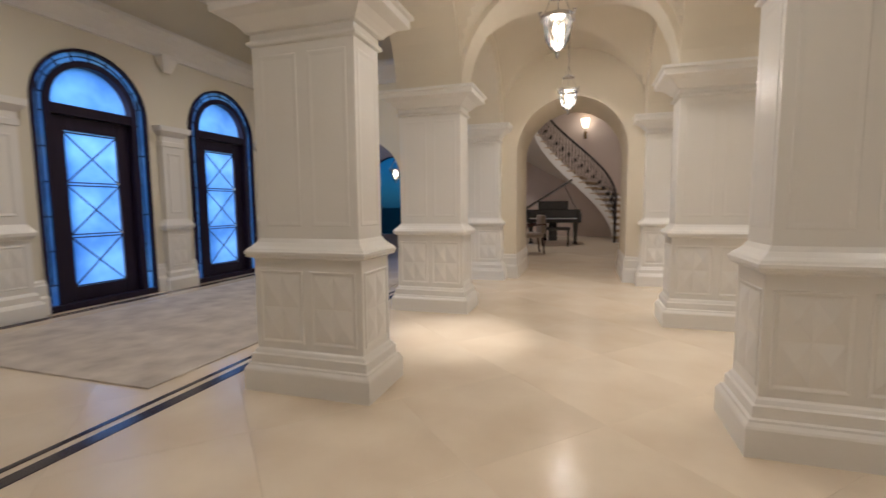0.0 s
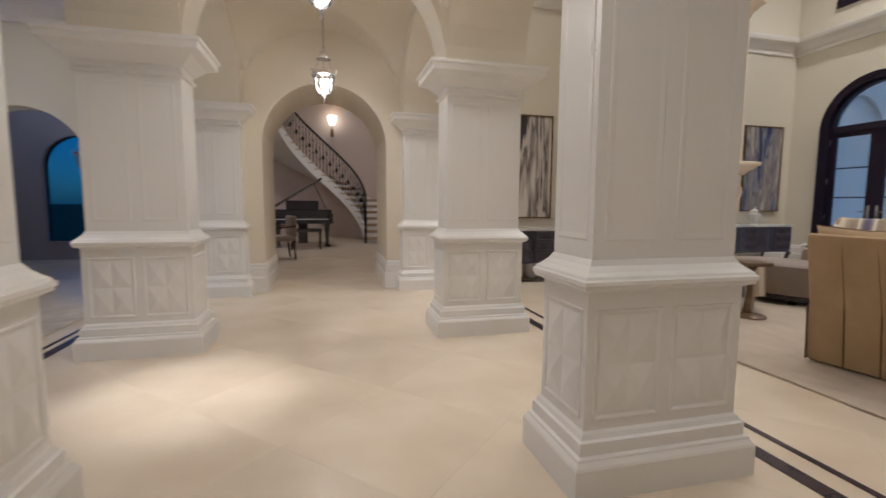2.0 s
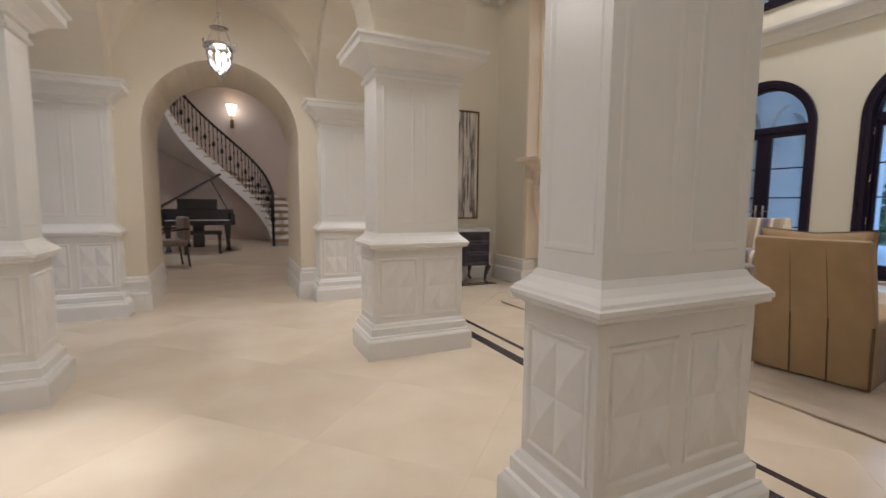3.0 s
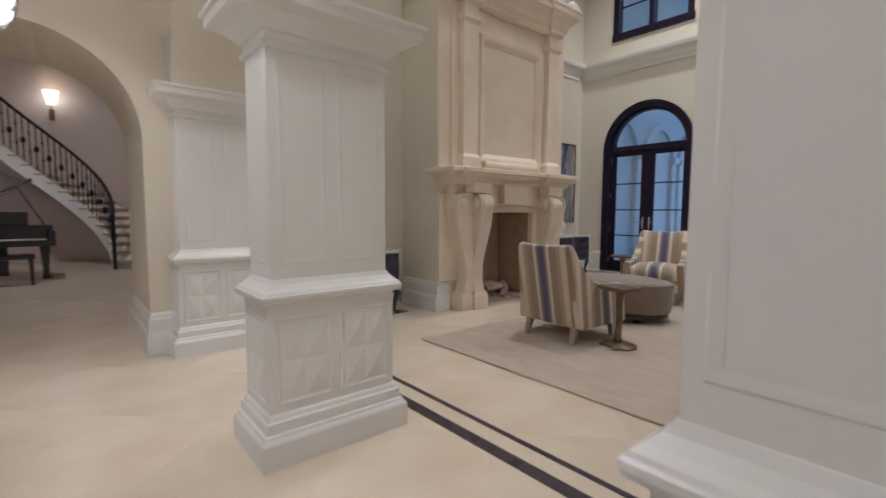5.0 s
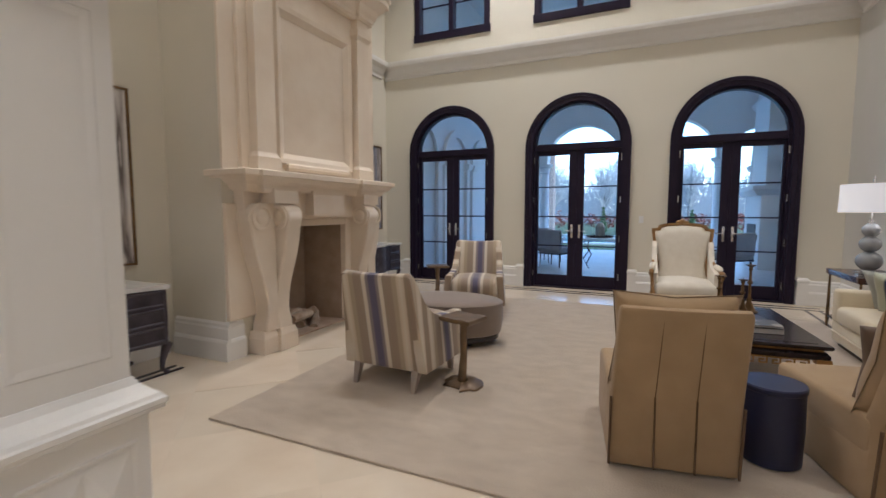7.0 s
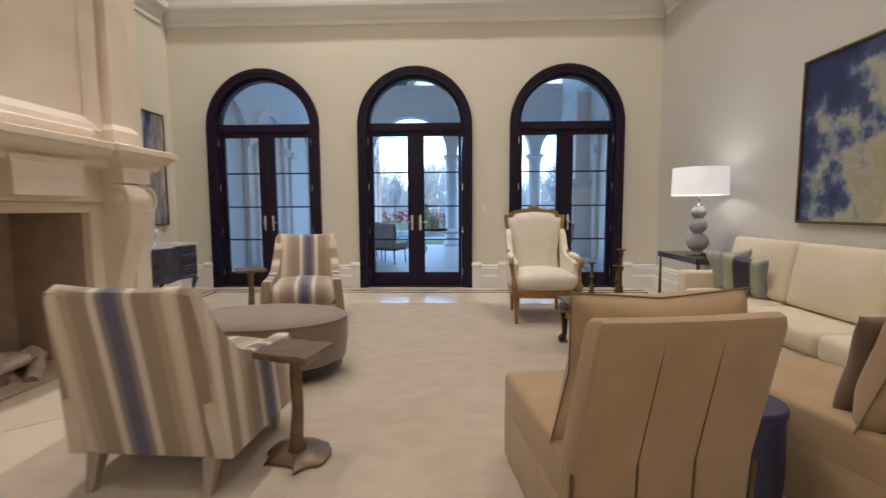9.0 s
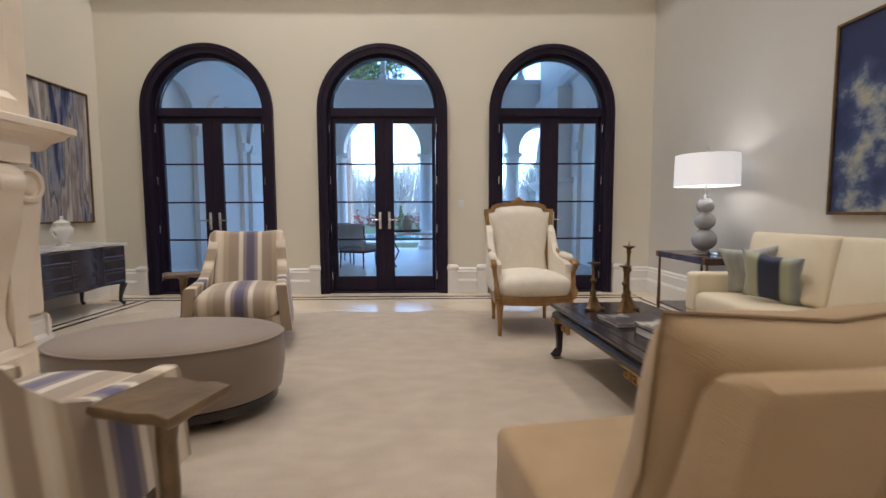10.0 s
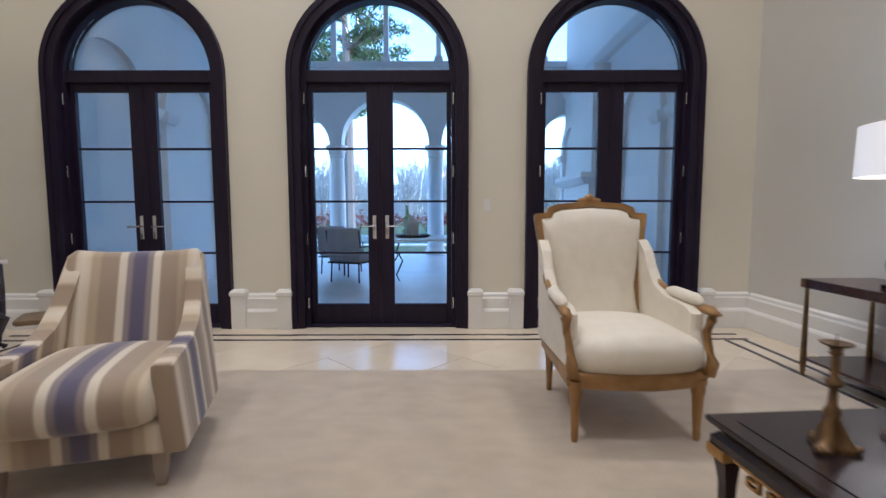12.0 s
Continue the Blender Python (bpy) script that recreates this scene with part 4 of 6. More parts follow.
def topiary(x, y, h):
    rng = random.Random(int(x * 10 + y))
    t = thing("cypress_topiary", "slim green conical evergreen in the garden", "shrub", "garden evergreens")
    bm = bmesh.new()
    for k in range(8):
        z = 0.15 + h * k / 8
        leaves(bm, (0, 0, z), 0.42 * (1 - k / 8.5), 90, 0.09, rng, 0.8)
    link("crown", bm, M_LEAF, t)
    P("trunk", M_BARK, t, tube, [(0, 0, 0), (0, 0, h * 0.6)], 0.05, 6)
    t.matrix_world = pose(x, y, -0.12)


for x, y, h in ((22.5, 9.9, 1.7), (22.3, 1.9, 1.6), (22.6, 11.6, 2.1), (33.5, 5.0, 1.6), (33.5, 6.8, 1.5), (33.6, 8.2, 1.7), (33.6, 3.2, 1.5)):
    topiary(x, y, h)
rng = random.Random(4)
bm = bmesh.new()
for k in range(60): leaves(bm, (36 + rng.uniform(-1, 1.5), -25 + k * 1.1, 0.7), 0.9, 90, 0.16, rng, 0.75)
tagged(link("shrub_border", bm, M_REDLEAF), "russet shrub border behind the pool", "shrubs", "", "stuff")


def bare_tree(x, y, h, seed):
    rng = random.Random(seed)
    t = thing("bare_tree", "leafless winter tree, twigs paled grey-blue for haze", "tree", "garden trees")
    bm = bmesh.new(); tube(bm, [(0, 0, 0), (rng.uniform(-.2, .2), 0, h * 0.35), (rng.uniform(-.4, .4), 0, h * 0.8)], 0.2, 6, [0.13, 0.09, 0.03]); link("trunk", bm, M_BARK, t)
    bm = bmesh.new()
    for k in range(110):
        z = h * rng.uniform(0.22, 0.7); a = rng.uniform(0, 6.28); l = h * rng.uniform(0.15, 0.38)
        p0 = Vector((0, 0, z)); p1 = p0 + Vector((math.cos(a) * l * 0.6, math.sin(a) * l * 0.6, l * 0.8))
        tube(bm, [p0, (p0 + p1) / 2 + Vector((0, 0, -0.1)), p1], 0.03, 3, [0.035, 0.02, 0.008])
        for _ in range(3):
            q = p1 + Vector((rng.gauss(0, .7), rng.gauss(0, .7), rng.uniform(0.2, 1.3)))
            tube(bm, [p0.lerp(p1, rng.uniform(.4, .9)), q], 0.015, 3, [0.02, 0.008])
    link("crown", bm, M_HAZETWIG, t)
    t.matrix_world = pose(x, y, -0.12)
    return t


tt = [bare_tree(48, -4, 6.4, 1), bare_tree(50, 6, 7.2, 2), bare_tree(47, 14, 6.0, 3)]
rng = random.Random(9)
for k in range(14):
    copy_thing(tt[k % 3], pose(rng.uniform(46, 62), -24 + k * 4.2 + rng.uniform(-.8, .8), -0.12, 0, 0, rng.uniform(0, 360)))
vs, fs = [], []
for k in range(26000):
    x, y, h = rng.uniform(56, 76), rng.uniform(-55, 70), rng.uniform(1.0, 2.8)
    z = max(-0.1, rng.uniform(-1.5, 4.6) + 1.1 * math.sin(y * 0.31) + 0.9 * math.sin(y * 0.83))
    dx, w = rng.gauss(0, 0.35) * h * 0.5, rng.uniform(0.02, 0.07)
    b0 = len(vs)
    vs += [(x, y - w, z), (x, y + w, z), (x + 0.1, y + dx + w * 0.3, z + h), (x + 0.1, y + dx - w * 0.3, z + h)]
    fs.append((b0, b0 + 1, b0 + 2, b0 + 3))
me = bpy.data.meshes.new("far_woods"); me.from_pydata(vs, [], fs); me.materials.append(M_HAZETWIG)
tagged(new("far_woods", me), "bare woods in the distance, haze put into their pale grey-blue colour", "woods", "", "stuff")
pine = thing("pine_tree", "tall green pine seen above the loggia", "tree")
bm = bmesh.new(); tube(bm, [(0, 0, 0), (0.1, 0, 6), (0.0, 0.1, 13)], 0.2, 8, [0.3, 0.22, 0.06]); link("trunk", bm, M_BARK, pine)
rng = random.Random(12)
bm = bmesh.new(); lim = bmesh.new()
for k in range(62):
    z = rng.uniform(5.0, 12.5); a = rng.uniform(0, 6.28); l = rng.uniform(1.2, 3.4) * (1.15 - (z - 5) / 12)
    p = (math.cos(a) * l, math.sin(a) * l, z + l * 0.25)
    tube(lim, [(0, 0, z), (p[0] * .5, p[1] * .5, z + l * .08), p], 0.05, 5, [0.07, 0.05, 0.02])
    for f in (0.45, 0.7, 1.0): leaves(bm, (p[0] * f, p[1] * f, z + l * 0.25 * f + 0.1), 0.6, 120, 0.10, rng, 0.6)
link("limbs", lim, M_BARK, pine); link("crown", bm, M_LEAF, pine)
pine.matrix_world = pose(27.5, 10.4, -0.12)

# ---- fireplace ----
FX = 7.03
fp = thing("fireplace", "carved cream limestone fireplace with scroll corbels and tall overmantel", "fireplace")


SCROLL = [(0, 1.46), (0.17, 1.46)] + [(0.175 + 0.14 * math.sin(radians(a)), 1.32 + 0.14 * math.cos(radians(a))) for a in range(0, 121, 12)] + [(0.285, 1.14), (0.255, 1.0), (0.205, 0.84), (0.155, 0.68), (0.125, 0.54), (0.115, 0.44), (0.125, 0.35), (0.15, 0.28), (0.155, 0.22), (0, 0.22)]


def scroll_body(bm, at, a, b):
    """An S-scroll slab; at(out, along, z) sets which way it bulges."""
    e = 0.012
    def shrink(k): return [(max(0, o - k), z) for o, z in SCROLL]
    rings(bm, [[at(o, w, z) for o, z in lp] for w, lp in ((a, shrink(e)), (a + e, SCROLL), (b - e, SCROLL), (b, shrink(e)))])


def scroll_eye(bm, at, a, b):
    """The coiled volute on the scroll's flat face: a raised rim, a sunk groove and a boss."""
    d = b - a
    prof = ((0.122, 0.0), (0.124, 1.3), (0.112, 1.55), (0.094, 1.5), (0.086, 0.75), (0.070, 0.7), (0.062, 1.3), (0.040, 1.7), (0.012, 1.85))
    rings(bm, [[at(0.172 + r * math.cos(2 * math.pi * i / 28), a + d * k, 1.325 + r * math.sin(2 * math.pi * i / 28)) for i in range(28)] for r, k in prof])


for s in (-1, 1):
    def fwd(o, w, z, s=s): return (FX + s * w, 9.05 - o, z)
    def side(o, w, z, s=s): return (FX + s * (0.80 + o), w, z)
    cb = P("corbel", M_STONE, fp, scroll_body, fwd, 0.60, 0.79, angle=40)
    P("scroll_eye", M_STONE, cb, scroll_eye, fwd, 0.78, 0.803, angle=40)
    P("scroll_eye", M_STONE, cb, scroll_eye, fwd, 0.61, 0.588, angle=40)
    cb = P("side_corbel", M_STONE, fp, scroll_body, side, 8.90, 9.09, angle=40)
    P("scroll_eye", M_STONE, cb, scroll_eye, side, 8.91, 8.888, angle=40)
    c = FX + s * 0.695
    P("corbel_foot", M_STONE, fp, rect_loft, c, 8.98, 0.10, 0.105, [(0.02, 0), (0.02, 0.16), (0.01, 0.18), (0.0, 0.22)])
    P("corbel_foot", M_STONE, fp, rect_loft, FX + s * 0.90, 9.0, 0.075, 0.09, [(0.015, 0), (0.015, 0.15), (0.008, 0.18), (0.0, 0.22)])
    P("corbel_block", M_STONE, fp, rect_loft, FX + s * 0.74, 8.98, 0.16, 0.18, [(0, 1.46), (0, 1.58), (0.01, 1.6)])
P("jamb", M_STONE, fp, rbox, FX - 0.64, FX - 0.5, 9.03, 9.15, 0, 1.30, 0.012)
P("jamb", M_STONE, fp, rbox, FX + 0.5, FX + 0.64, 9.03, 9.15, 0, 1.30, 0.012)
P("outer_panel", M_STONE, fp, rbox, FX - 1.222, FX - 0.64, 9.07, 9.12, 0.365, 1.46, 0.01)
P("outer_panel", M_STONE, fp, rbox, FX + 0.64, FX + 1.24, 9.07, 9.12, 0.365, 1.46, 0.01)
P("lintel", M_STONE, fp, rbox, FX - 0.5, FX + 0.5, 9.03, 9.15, 1.22, 1.30, 0.012)
P("frieze", M_STONE, fp, rbox, FX - 1.1, FX + 1.1, 8.98, 9.14, 1.30, 1.60, 0.01)
P("keyblock", M_STONE, fp, rect_loft, FX, 8.97, 0.27, 0.1, [(0, 1.34), (0, 1.56), (0.02, 1.6)])
P("mantel_shelf", M_STONE, fp, rect_loft, FX, 9.02, 1.11, 0.1, [(0.0, 1.57), (0.03, 1.59), (0.05, 1.63), (0.10, 1.66), (0.13, 1.70), (0.16, 1.71), (0.16, 1.755), (0.14, 1.765)])
for c in (FX - 0.78, FX + 0.78): P("mantel_break", M_STONE, fp, rect_loft, c, 8.97, 0.2, 0.12, [(0.0, 1.56), (0.03, 1.59), (0.05, 1.63), (0.09, 1.66), (0.11, 1.70), (0.13, 1.708), (0.13, 1.753), (0.11, 1.762)])
P("overmantel_back", M_STONE, fp, rbox, FX - 1.05, FX + 1.05, 9.04, 9.12, 1.76, 4.05, 0.01)
P("breast_facing", M_STONE, fp, rbox, FX - 1.226, FX + 1.247, 9.085, 9.125, 1.765, 4.28, 0.006)
for c in (FX - 0.82, FX + 0.82):
    P("pilaster", M_STONE, fp, rect_loft, c, 9.02, 0.12, 0.07, [(0.03, 1.765), (0.03, 1.90), (0.01, 1.93), (0, 1.95), (0, 3.50), (0.01, 3.52), (0.03, 3.55), (0.03, 3.62), (0.0, 3.63), (0.0, 3.78)])
P("panel_frame", M_STONE, fp, panel_ring, (FX, 9.036, 2.66), (1, 0, 0), (0, 0, 1), (0, -1, 0), 1.28, 1.62, 0.13, 0.05)
P("panel_sill", M_STONE, fp, rect_loft, FX, 9.02, 0.5, 0.03, [(0.0, 1.80), (0.03, 1.83), (0.03, 1.86), (0.0, 1.88)])
P("overmantel_cornice", M_STONE, fp, rect_loft, FX, 9.05, 1.0, 0.08, [(0.0, 3.74), (0.03, 3.76), (0.03, 3.80), (0.06, 3.84), (0.08, 3.90), (0.16, 3.98), (0.19, 4.0), (0.19, 4.06), (0.21, 4.08), (0.21, 4.12)])
for c in (FX - 0.82, FX + 0.82): P("cornice_break", M_STONE, fp, rect_loft, c, 9.0, 0.13, 0.08, [(0.0, 3.745), (0.03, 3.765), (0.03, 3.805), (0.06, 3.845), (0.08, 3.905), (0.15, 3.985), (0.17, 4.005), (0.17, 4.065), (0.19, 4.085), (0.19, 4.125)])
bx = thing("firebox", "tan firebrick firebox lining", "firebox")
P("back", M_BRICKF, bx, rbox, FX - 0.42, FX + 0.42, 9.62, 9.72, 0, 1.5, 0.01)
for s in (-1, 1):
    bm = bmesh.new(); rings(bm, [[(FX + s * 0.504, 9.08, z), (FX + s * 0.42, 9.64, z), (FX + s * 0.52, 9.68, z), (FX + s * 0.62, 9.08, z)] for z in (0, 1.5)]); link("cheek", bm, M_BRICKF, bx)
P("top", M_BRICKF, bx, rbox, FX - 0.6, FX + 0.6, 9.16, 9.7, 1.5, 1.56, 0.01)
P("hearth", M_BRICKF, bx, rbox, FX - 0.5, FX + 0.5, 9.05, 9.65, 0.003, 0.02, 0.004)
rng = random.Random(5)
for k in range(9):
    lg = thing("log", "split pale birch log lying in the fireplace", "log", "fireplace logs")
    bm = bmesh.new(); L = rng.uniform(0.13, 0.24)
    tube(bm, [(-L, 0, 0), (-L * .3, rng.uniform(-.01, .01), 0.006), (L, 0, 0)], 0.05, 9, [0.046, 0.052, 0.045])
    link("wood", bm, M_LOG, lg)
    lg.matrix_world = pose(FX - 0.3 + 0.075 * k, 9.25 + 0.09 * (k % 3), 0.07 + (0.085 if k % 2 else 0), 0, rng.uniform(-14, 14), rng.uniform(-50, 50))

# ---- rugs ----
rug = P("area_rug", M_RUG, None, rbox, 4.885, 9.80, 3.6, 8.22, 0, 0.016, 0.006)
tagged(rug, "large plain beige wool rug under the seating", "rug")
frug = P("foyer_rug", M_RUG2, None, rbox, -2.5, -0.19, 4.56, 8.8, 0, 0.012, 0.004)
tagged(frug, "mottled cream and taupe entrance rug", "rug")

# ---- seats ----
M_STRIPEX = ramp_mat("striped_chenille_side", STRIPES, 0, 0.62, offset=0.42)


def striped_chair(m):
    t = thing("armchair", "low armchair in cream, taupe and violet-grey striped fabric on wooden legs", "chair", "striped armchairs")
    for x, y, dx in ((-0.27, -0.26, -0.05), (-0.27, 0.26, -0.05), (0.27, -0.27, 0.01), (0.27, 0.27, 0.01)):
        bm = bmesh.new(); rings(bm, [[(x + dx * k + a * w, y + b * w, z) for a, b in ((-1, -1), (1, -1), (1, 1), (-1, 1))] for z, w, k in ((0, 0.016, 1), (0.17, 0.03, 0))])
        link("leg", bm, M_WOODLEG, t, "tapered grey-brown wooden leg")
    P("seat_base", M_STRIPE, t, rbox, -0.30, 0.335, -0.325, 0.325, 0.15, 0.29, 0.02, 3, angle=40)
    bm = bmesh.new(); rbox(bm, -0.22, 0.385, -0.298, 0.298, 0.275, 0.475, 0.085, 6)
    bmesh.ops.subdivide_edges(bm, edges=[e for e in bm.edges if e.calc_length() > 0.2], cuts=7, use_grid_fill=True)
    for v in bm.verts:
        f = max(0, 1 - (v.co.y / 0.29) ** 2)
        if v.co.z > 0.40: v.co.z += 0.045 * f * max(0, 1 - ((v.co.x - 0.08) / 0.32) ** 2)
        if v.co.x > 0.2: v.co.x += 0.035 * f
    link("seat_cushion", bm, M_STRIPE, t, smooth=True)
    bm = bmesh.new()
    prof = [(-0.30, 0.16), (-0.345, 0.40), (-0.39, 0.65), (-0.435, 0.88), (-0.43, 0.905), (-0.405, 0.918), (-0.375, 0.912), (-0.355, 0.89), (-0.29, 0.70), (-0.23, 0.50), (-0.19, 0.36), (-0.19, 0.16)]
    rings(bm, [[(x * k + (1 - k) * -0.3, y * (1 - 0.19 * max(0, (z - 0.16) / 0.76)), z * k2) for x, z in prof] for y, k, k2 in ((-0.355, 0.98, 0.99), (-0.33, 1, 1.008), (-0.15, 1.015, 0.994), (0.15, 1.015, 0.994), (0.33, 1, 1.008), (0.355, 0.98, 0.99))])
    link("backrest", bm, M_STRIPE, t, angle=50)
    for s in (-1, 1):
        o = [(-0.31, 0.16), (-0.36, 0.5), (-0.434, 0.895), (-0.38, 0.905), (-0.315, 0.80), (-0.24, 0.68), (-0.14, 0.59), (-0.02, 0.545), (0.15, 0.53), (0.30, 0.525), (0.345, 0.52), (0.355, 0.49), (0.345, 0.16)]
        y0, y1 = s * 0.29, s * 0.365
        rings_ = [[(x, y + s * (0.012 * max(0, x / 0.35) - 0.068 * max(0, (z - 0.16) / 0.76)), z) for x, z in o] for y in (y0, y0 + s * 0.01, y1 - s * 0.012, y1)]
        for lp in (rings_[0], rings_[3]):
            for i, (x, y, z) in enumerate(lp): lp[i] = (x * 0.99, y, z - 0.008 if z > 0.3 else z)
        bm = bmesh.new(); rings(bm, rings_); link("arm", bm, M_STRIPEX, t, angle=50)
    t.matrix_world = m
    return t


ch = striped_chair(pose(6.145, 7.41, 0.016, 0, 0, -2) @ Matrix.Diagonal((1.05, 1.02, 1.0, 1)))
copy_thing(ch, pose(8.62, 7.69, 0.016, 0, 0, 195) @ Matrix.Diagonal((1.02, 1.05, 1.03, 1)))

ot = thing("ottoman", "large oval taupe velvet ottoman on a dark recessed base", "ottoman")
P("base", M_BLACK, ot, lathe, [(0.37, 0.05), (0.385, 0.055), (0.385, 0.10), (0.37, 0.11)], n=48, sx=1.0, sy=1.46, angle=30)
for a in (45, 135, 225, 315): P("foot", M_BLACK, ot, rbox, 0.26 * math.cos(radians(a)) - 0.03, 0.26 * math.cos(radians(a)) + 0.03, 0.42 * math.sin(radians(a)) - 0.03, 0.42 * math.sin(radians(a)) + 0.03, 0, 0.06, 0.006)
P("body", M_GREY, ot, lathe, [(0.39, 0.11), (0.402, 0.12), (0.415, 0.25), (0.415, 0.40), (0.41, 0.425), (0.395, 0.44), (0.33, 0.455), (0.2, 0.462), (0.02, 0.464)], n=56, sx=1.0, sy=1.46, angle=45)
P("seam", M_GREY, ot, lathe, [(0.411, 0.418), (0.417, 0.424), (0.411, 0.43)], n=56, sx=1.0, sy=1.46, smooth=True)
ot.matrix_world = pose(7.27, 7.53, 0.016, 0, 0, 6)


def tree_table(m, top):
    t = thing("drink_table", "small bronze-gold live-edge side table on a slim trunk", "side table", "live-edge tables")
    rng = random.Random(3)
    bm = bmesh.new()
    n = 26
    def irregular(hx, hy, amp, ph): return [((hx * (1 + amp * math.sin(5 * a + ph) + amp * 0.6 * math.sin(9 * a))) * math.copysign(abs(math.cos(a)) ** 0.5, math.cos(a)), (hy * (1 + amp * math.sin(4 * a + ph))) * math.copysign(abs(math.sin(a)) ** 0.5, math.sin(a))) for a in [2 * math.pi * i / n for i in range(n)]]
    o = [(0.128 * sx + 0.010 * math.sin(9 * k + sx), 0.148 * sy + 0.008 * math.sin(7 * k + sy)) for k, (sx, sy) in enumerate([(-1, -1), (-0.5, -1), (0, -1), (0.5, -1), (1, -1), (1, -0.5), (1, 0), (1, 0.5), (1, 1), (0.5, 1), (0, 1), (-0.5, 1), (-1, 1), (-1, 0.5), (-1, 0), (-1, -0.5)])]
    rings(bm, [[(x * k, y * k, z) for x, y in o] for z, k in ((top - 0.035, 0.93), (top - 0.02, 1.0), (top - 0.005, 1.0), (top, 0.975))])
    link("tabletop", bm, M_BRONZE, t, angle=45)
    P("trunk", M_BRONZE, t, tube, [(-0.01, 0, 0.02), (-0.008, 0.003, 0.09), (0.002, -0.003, 0.25), (0.0, 0.002, 0.4), (0.006, 0, top - 0.08), (0.01, 0, top - 0.03)], 0.03, 10, [0.05, 0.034, 0.029, 0.030, 0.034, 0.058], smooth=True)
    bm = bmesh.new(); o = irregular(0.13, 0.14, 0.19, 2)
    rings(bm, [[(x * k, y * k, z) for x, y in o] for z, k in ((0, 1.0), (0.016, 1.0), (0.026, 0.9), (0.042, 0.38))])
    link("base", bm, M_BRONZE, t, angle=45)
    t.matrix_world = m
    return t


tb = tree_table(pose(6.12, 6.88, 0.016, 0, 0, -16), 0.55)
copy_thing(tb, pose(9.46, 8.66, 0, 0, 0, 30) @ Matrix.Diagonal((1.15, 1.15, 0.93, 1)))


def stuffed_point(u, v, s, w, fat, pinch=0.16):
    th = fat * w * (max(0, (1 - u ** 4) * (1 - v ** 4))) ** 0.55
    return (u * w / 2 * (1 - pinch * (1 - abs(v)) * abs(u) ** 3), s * th / 2, v * w / 2 * (1 - pinch * (1 - abs(u)) * abs(v) ** 3))


def stuffed(bm, w, m=None, fat=0.30, pinch=0.16):
    """A square stuffed cushion with pinched sides and pointed corners."""
    t, k = bmesh.new(), 20
    for s in (-1, 1):
        g = [[t.verts.new(stuffed_point(-1 + 2 * i / k, -1 + 2 * j / k, s, w, fat, pinch)) for j in range(k + 1)] for i in range(k + 1)]
        for i in range(k):
            for j in range(k): t.faces.new((g[i][j], g[i + 1][j], g[i + 1][j + 1], g[i][j + 1]))
    bmesh.ops.remove_doubles(t, verts=t.verts, dist=0.0004)
    merge(bm, t, m)


def slipper_chair(m):
    t = thing("slipper_chair", "tan linen slipper chair with pleated back and skirt to the floor", "chair", "tan slipper chairs")
    P("seat", M_TAN, t, rbox, -0.34, 0.49, -0.335, 0.335, 0.24, 0.45, 0.035, 4, angle=50)
    P("skirt", M_TAN, t, rbox, -0.345, 0.4895, -0.3345, 0.3345, 0.004, 0.30, 0.02, 3, angle=50)
    prof = [(-0.365, 0.03), (-0.40, 0.45), (-0.53, 0.92), (-0.525, 0.945), (-0.50, 0.955), (-0.455, 0.945), (-0.435, 0.92), (-0.30, 0.45), (-0.30, 0.05)]
    bm = bmesh.new(); rings(bm, [[(x + dx, y * (1 - 0.11 * max(0, z - 0.3)), z - dz) for x, z in prof] for y, dx, dz in ((-0.335, 0.012, 0.012), (-0.322, 0, 0), (-0.11, -0.004, 0.004), (0.11, -0.004, 0.004), (0.322, 0, 0), (0.335, 0.012, 0.012))]); link("backrest", bm, M_TAN, t, angle=50)
    # pleat folds: dark strips stand in for their shade; thin seams above
    for y in (-0.105, 0.105):
        bm = bmesh.new(); tube(bm, [(-0.372, y - 0.01, 0.02), (-0.402, y, 0.44)], 0.006, 6); link("pleat", bm, M_PLEATSHADE_SEAM, t, "open pleat, its inner shade drawn as a dark strip")
        bm = bmesh.new(); tube(bm, [(-0.404, y, 0.44), (-0.469, y * 0.96, 0.68), (-0.532, y * 0.93, 0.92)], 0.0028, 5); link("seam", bm, M_PLEATSHADE_SEAM, t)
    for y in (-0.334, 0.334):
        bm = bmesh.new(); tube(bm, [(-0.37, y, 0.02), (-0.40, y, 0.42)], 0.008, 6); link("pleat", bm, M_PLEATSHADE_SEAM, t, "open pleat, its inner shade drawn as a dark strip")
    at = pose(-0.285, 0.015, 0.715, 0, -16, 0) @ pose(0, 0, 0, 0, 0, 90) @ Matrix.Diagonal((1, 1, 0.95, 1))
    bm = bmesh.new(); stuffed(bm, 0.64, at, 0.42, 0.10)
    link("back_cushion", bm, M_TAN, t, "plump tan loose back cushion", smooth=True)
    bm = bmesh.new()
    edge = [(-1 + k / 8, -1) for k in range(16)] + [(1, -1 + k / 8) for k in range(16)] + [(1 - k / 8, 1) for k in range(16)] + [(-1, 1 - k / 8) for k in range(17)]
    tube(bm, [at @ Vector(stuffed_point(u, v, 0, 0.643, 0.42, 0.10)) for u, v in edge], 0.0035, 5); link("piping", bm, M_PIPE, t)
    t.matrix_world = m
    return t


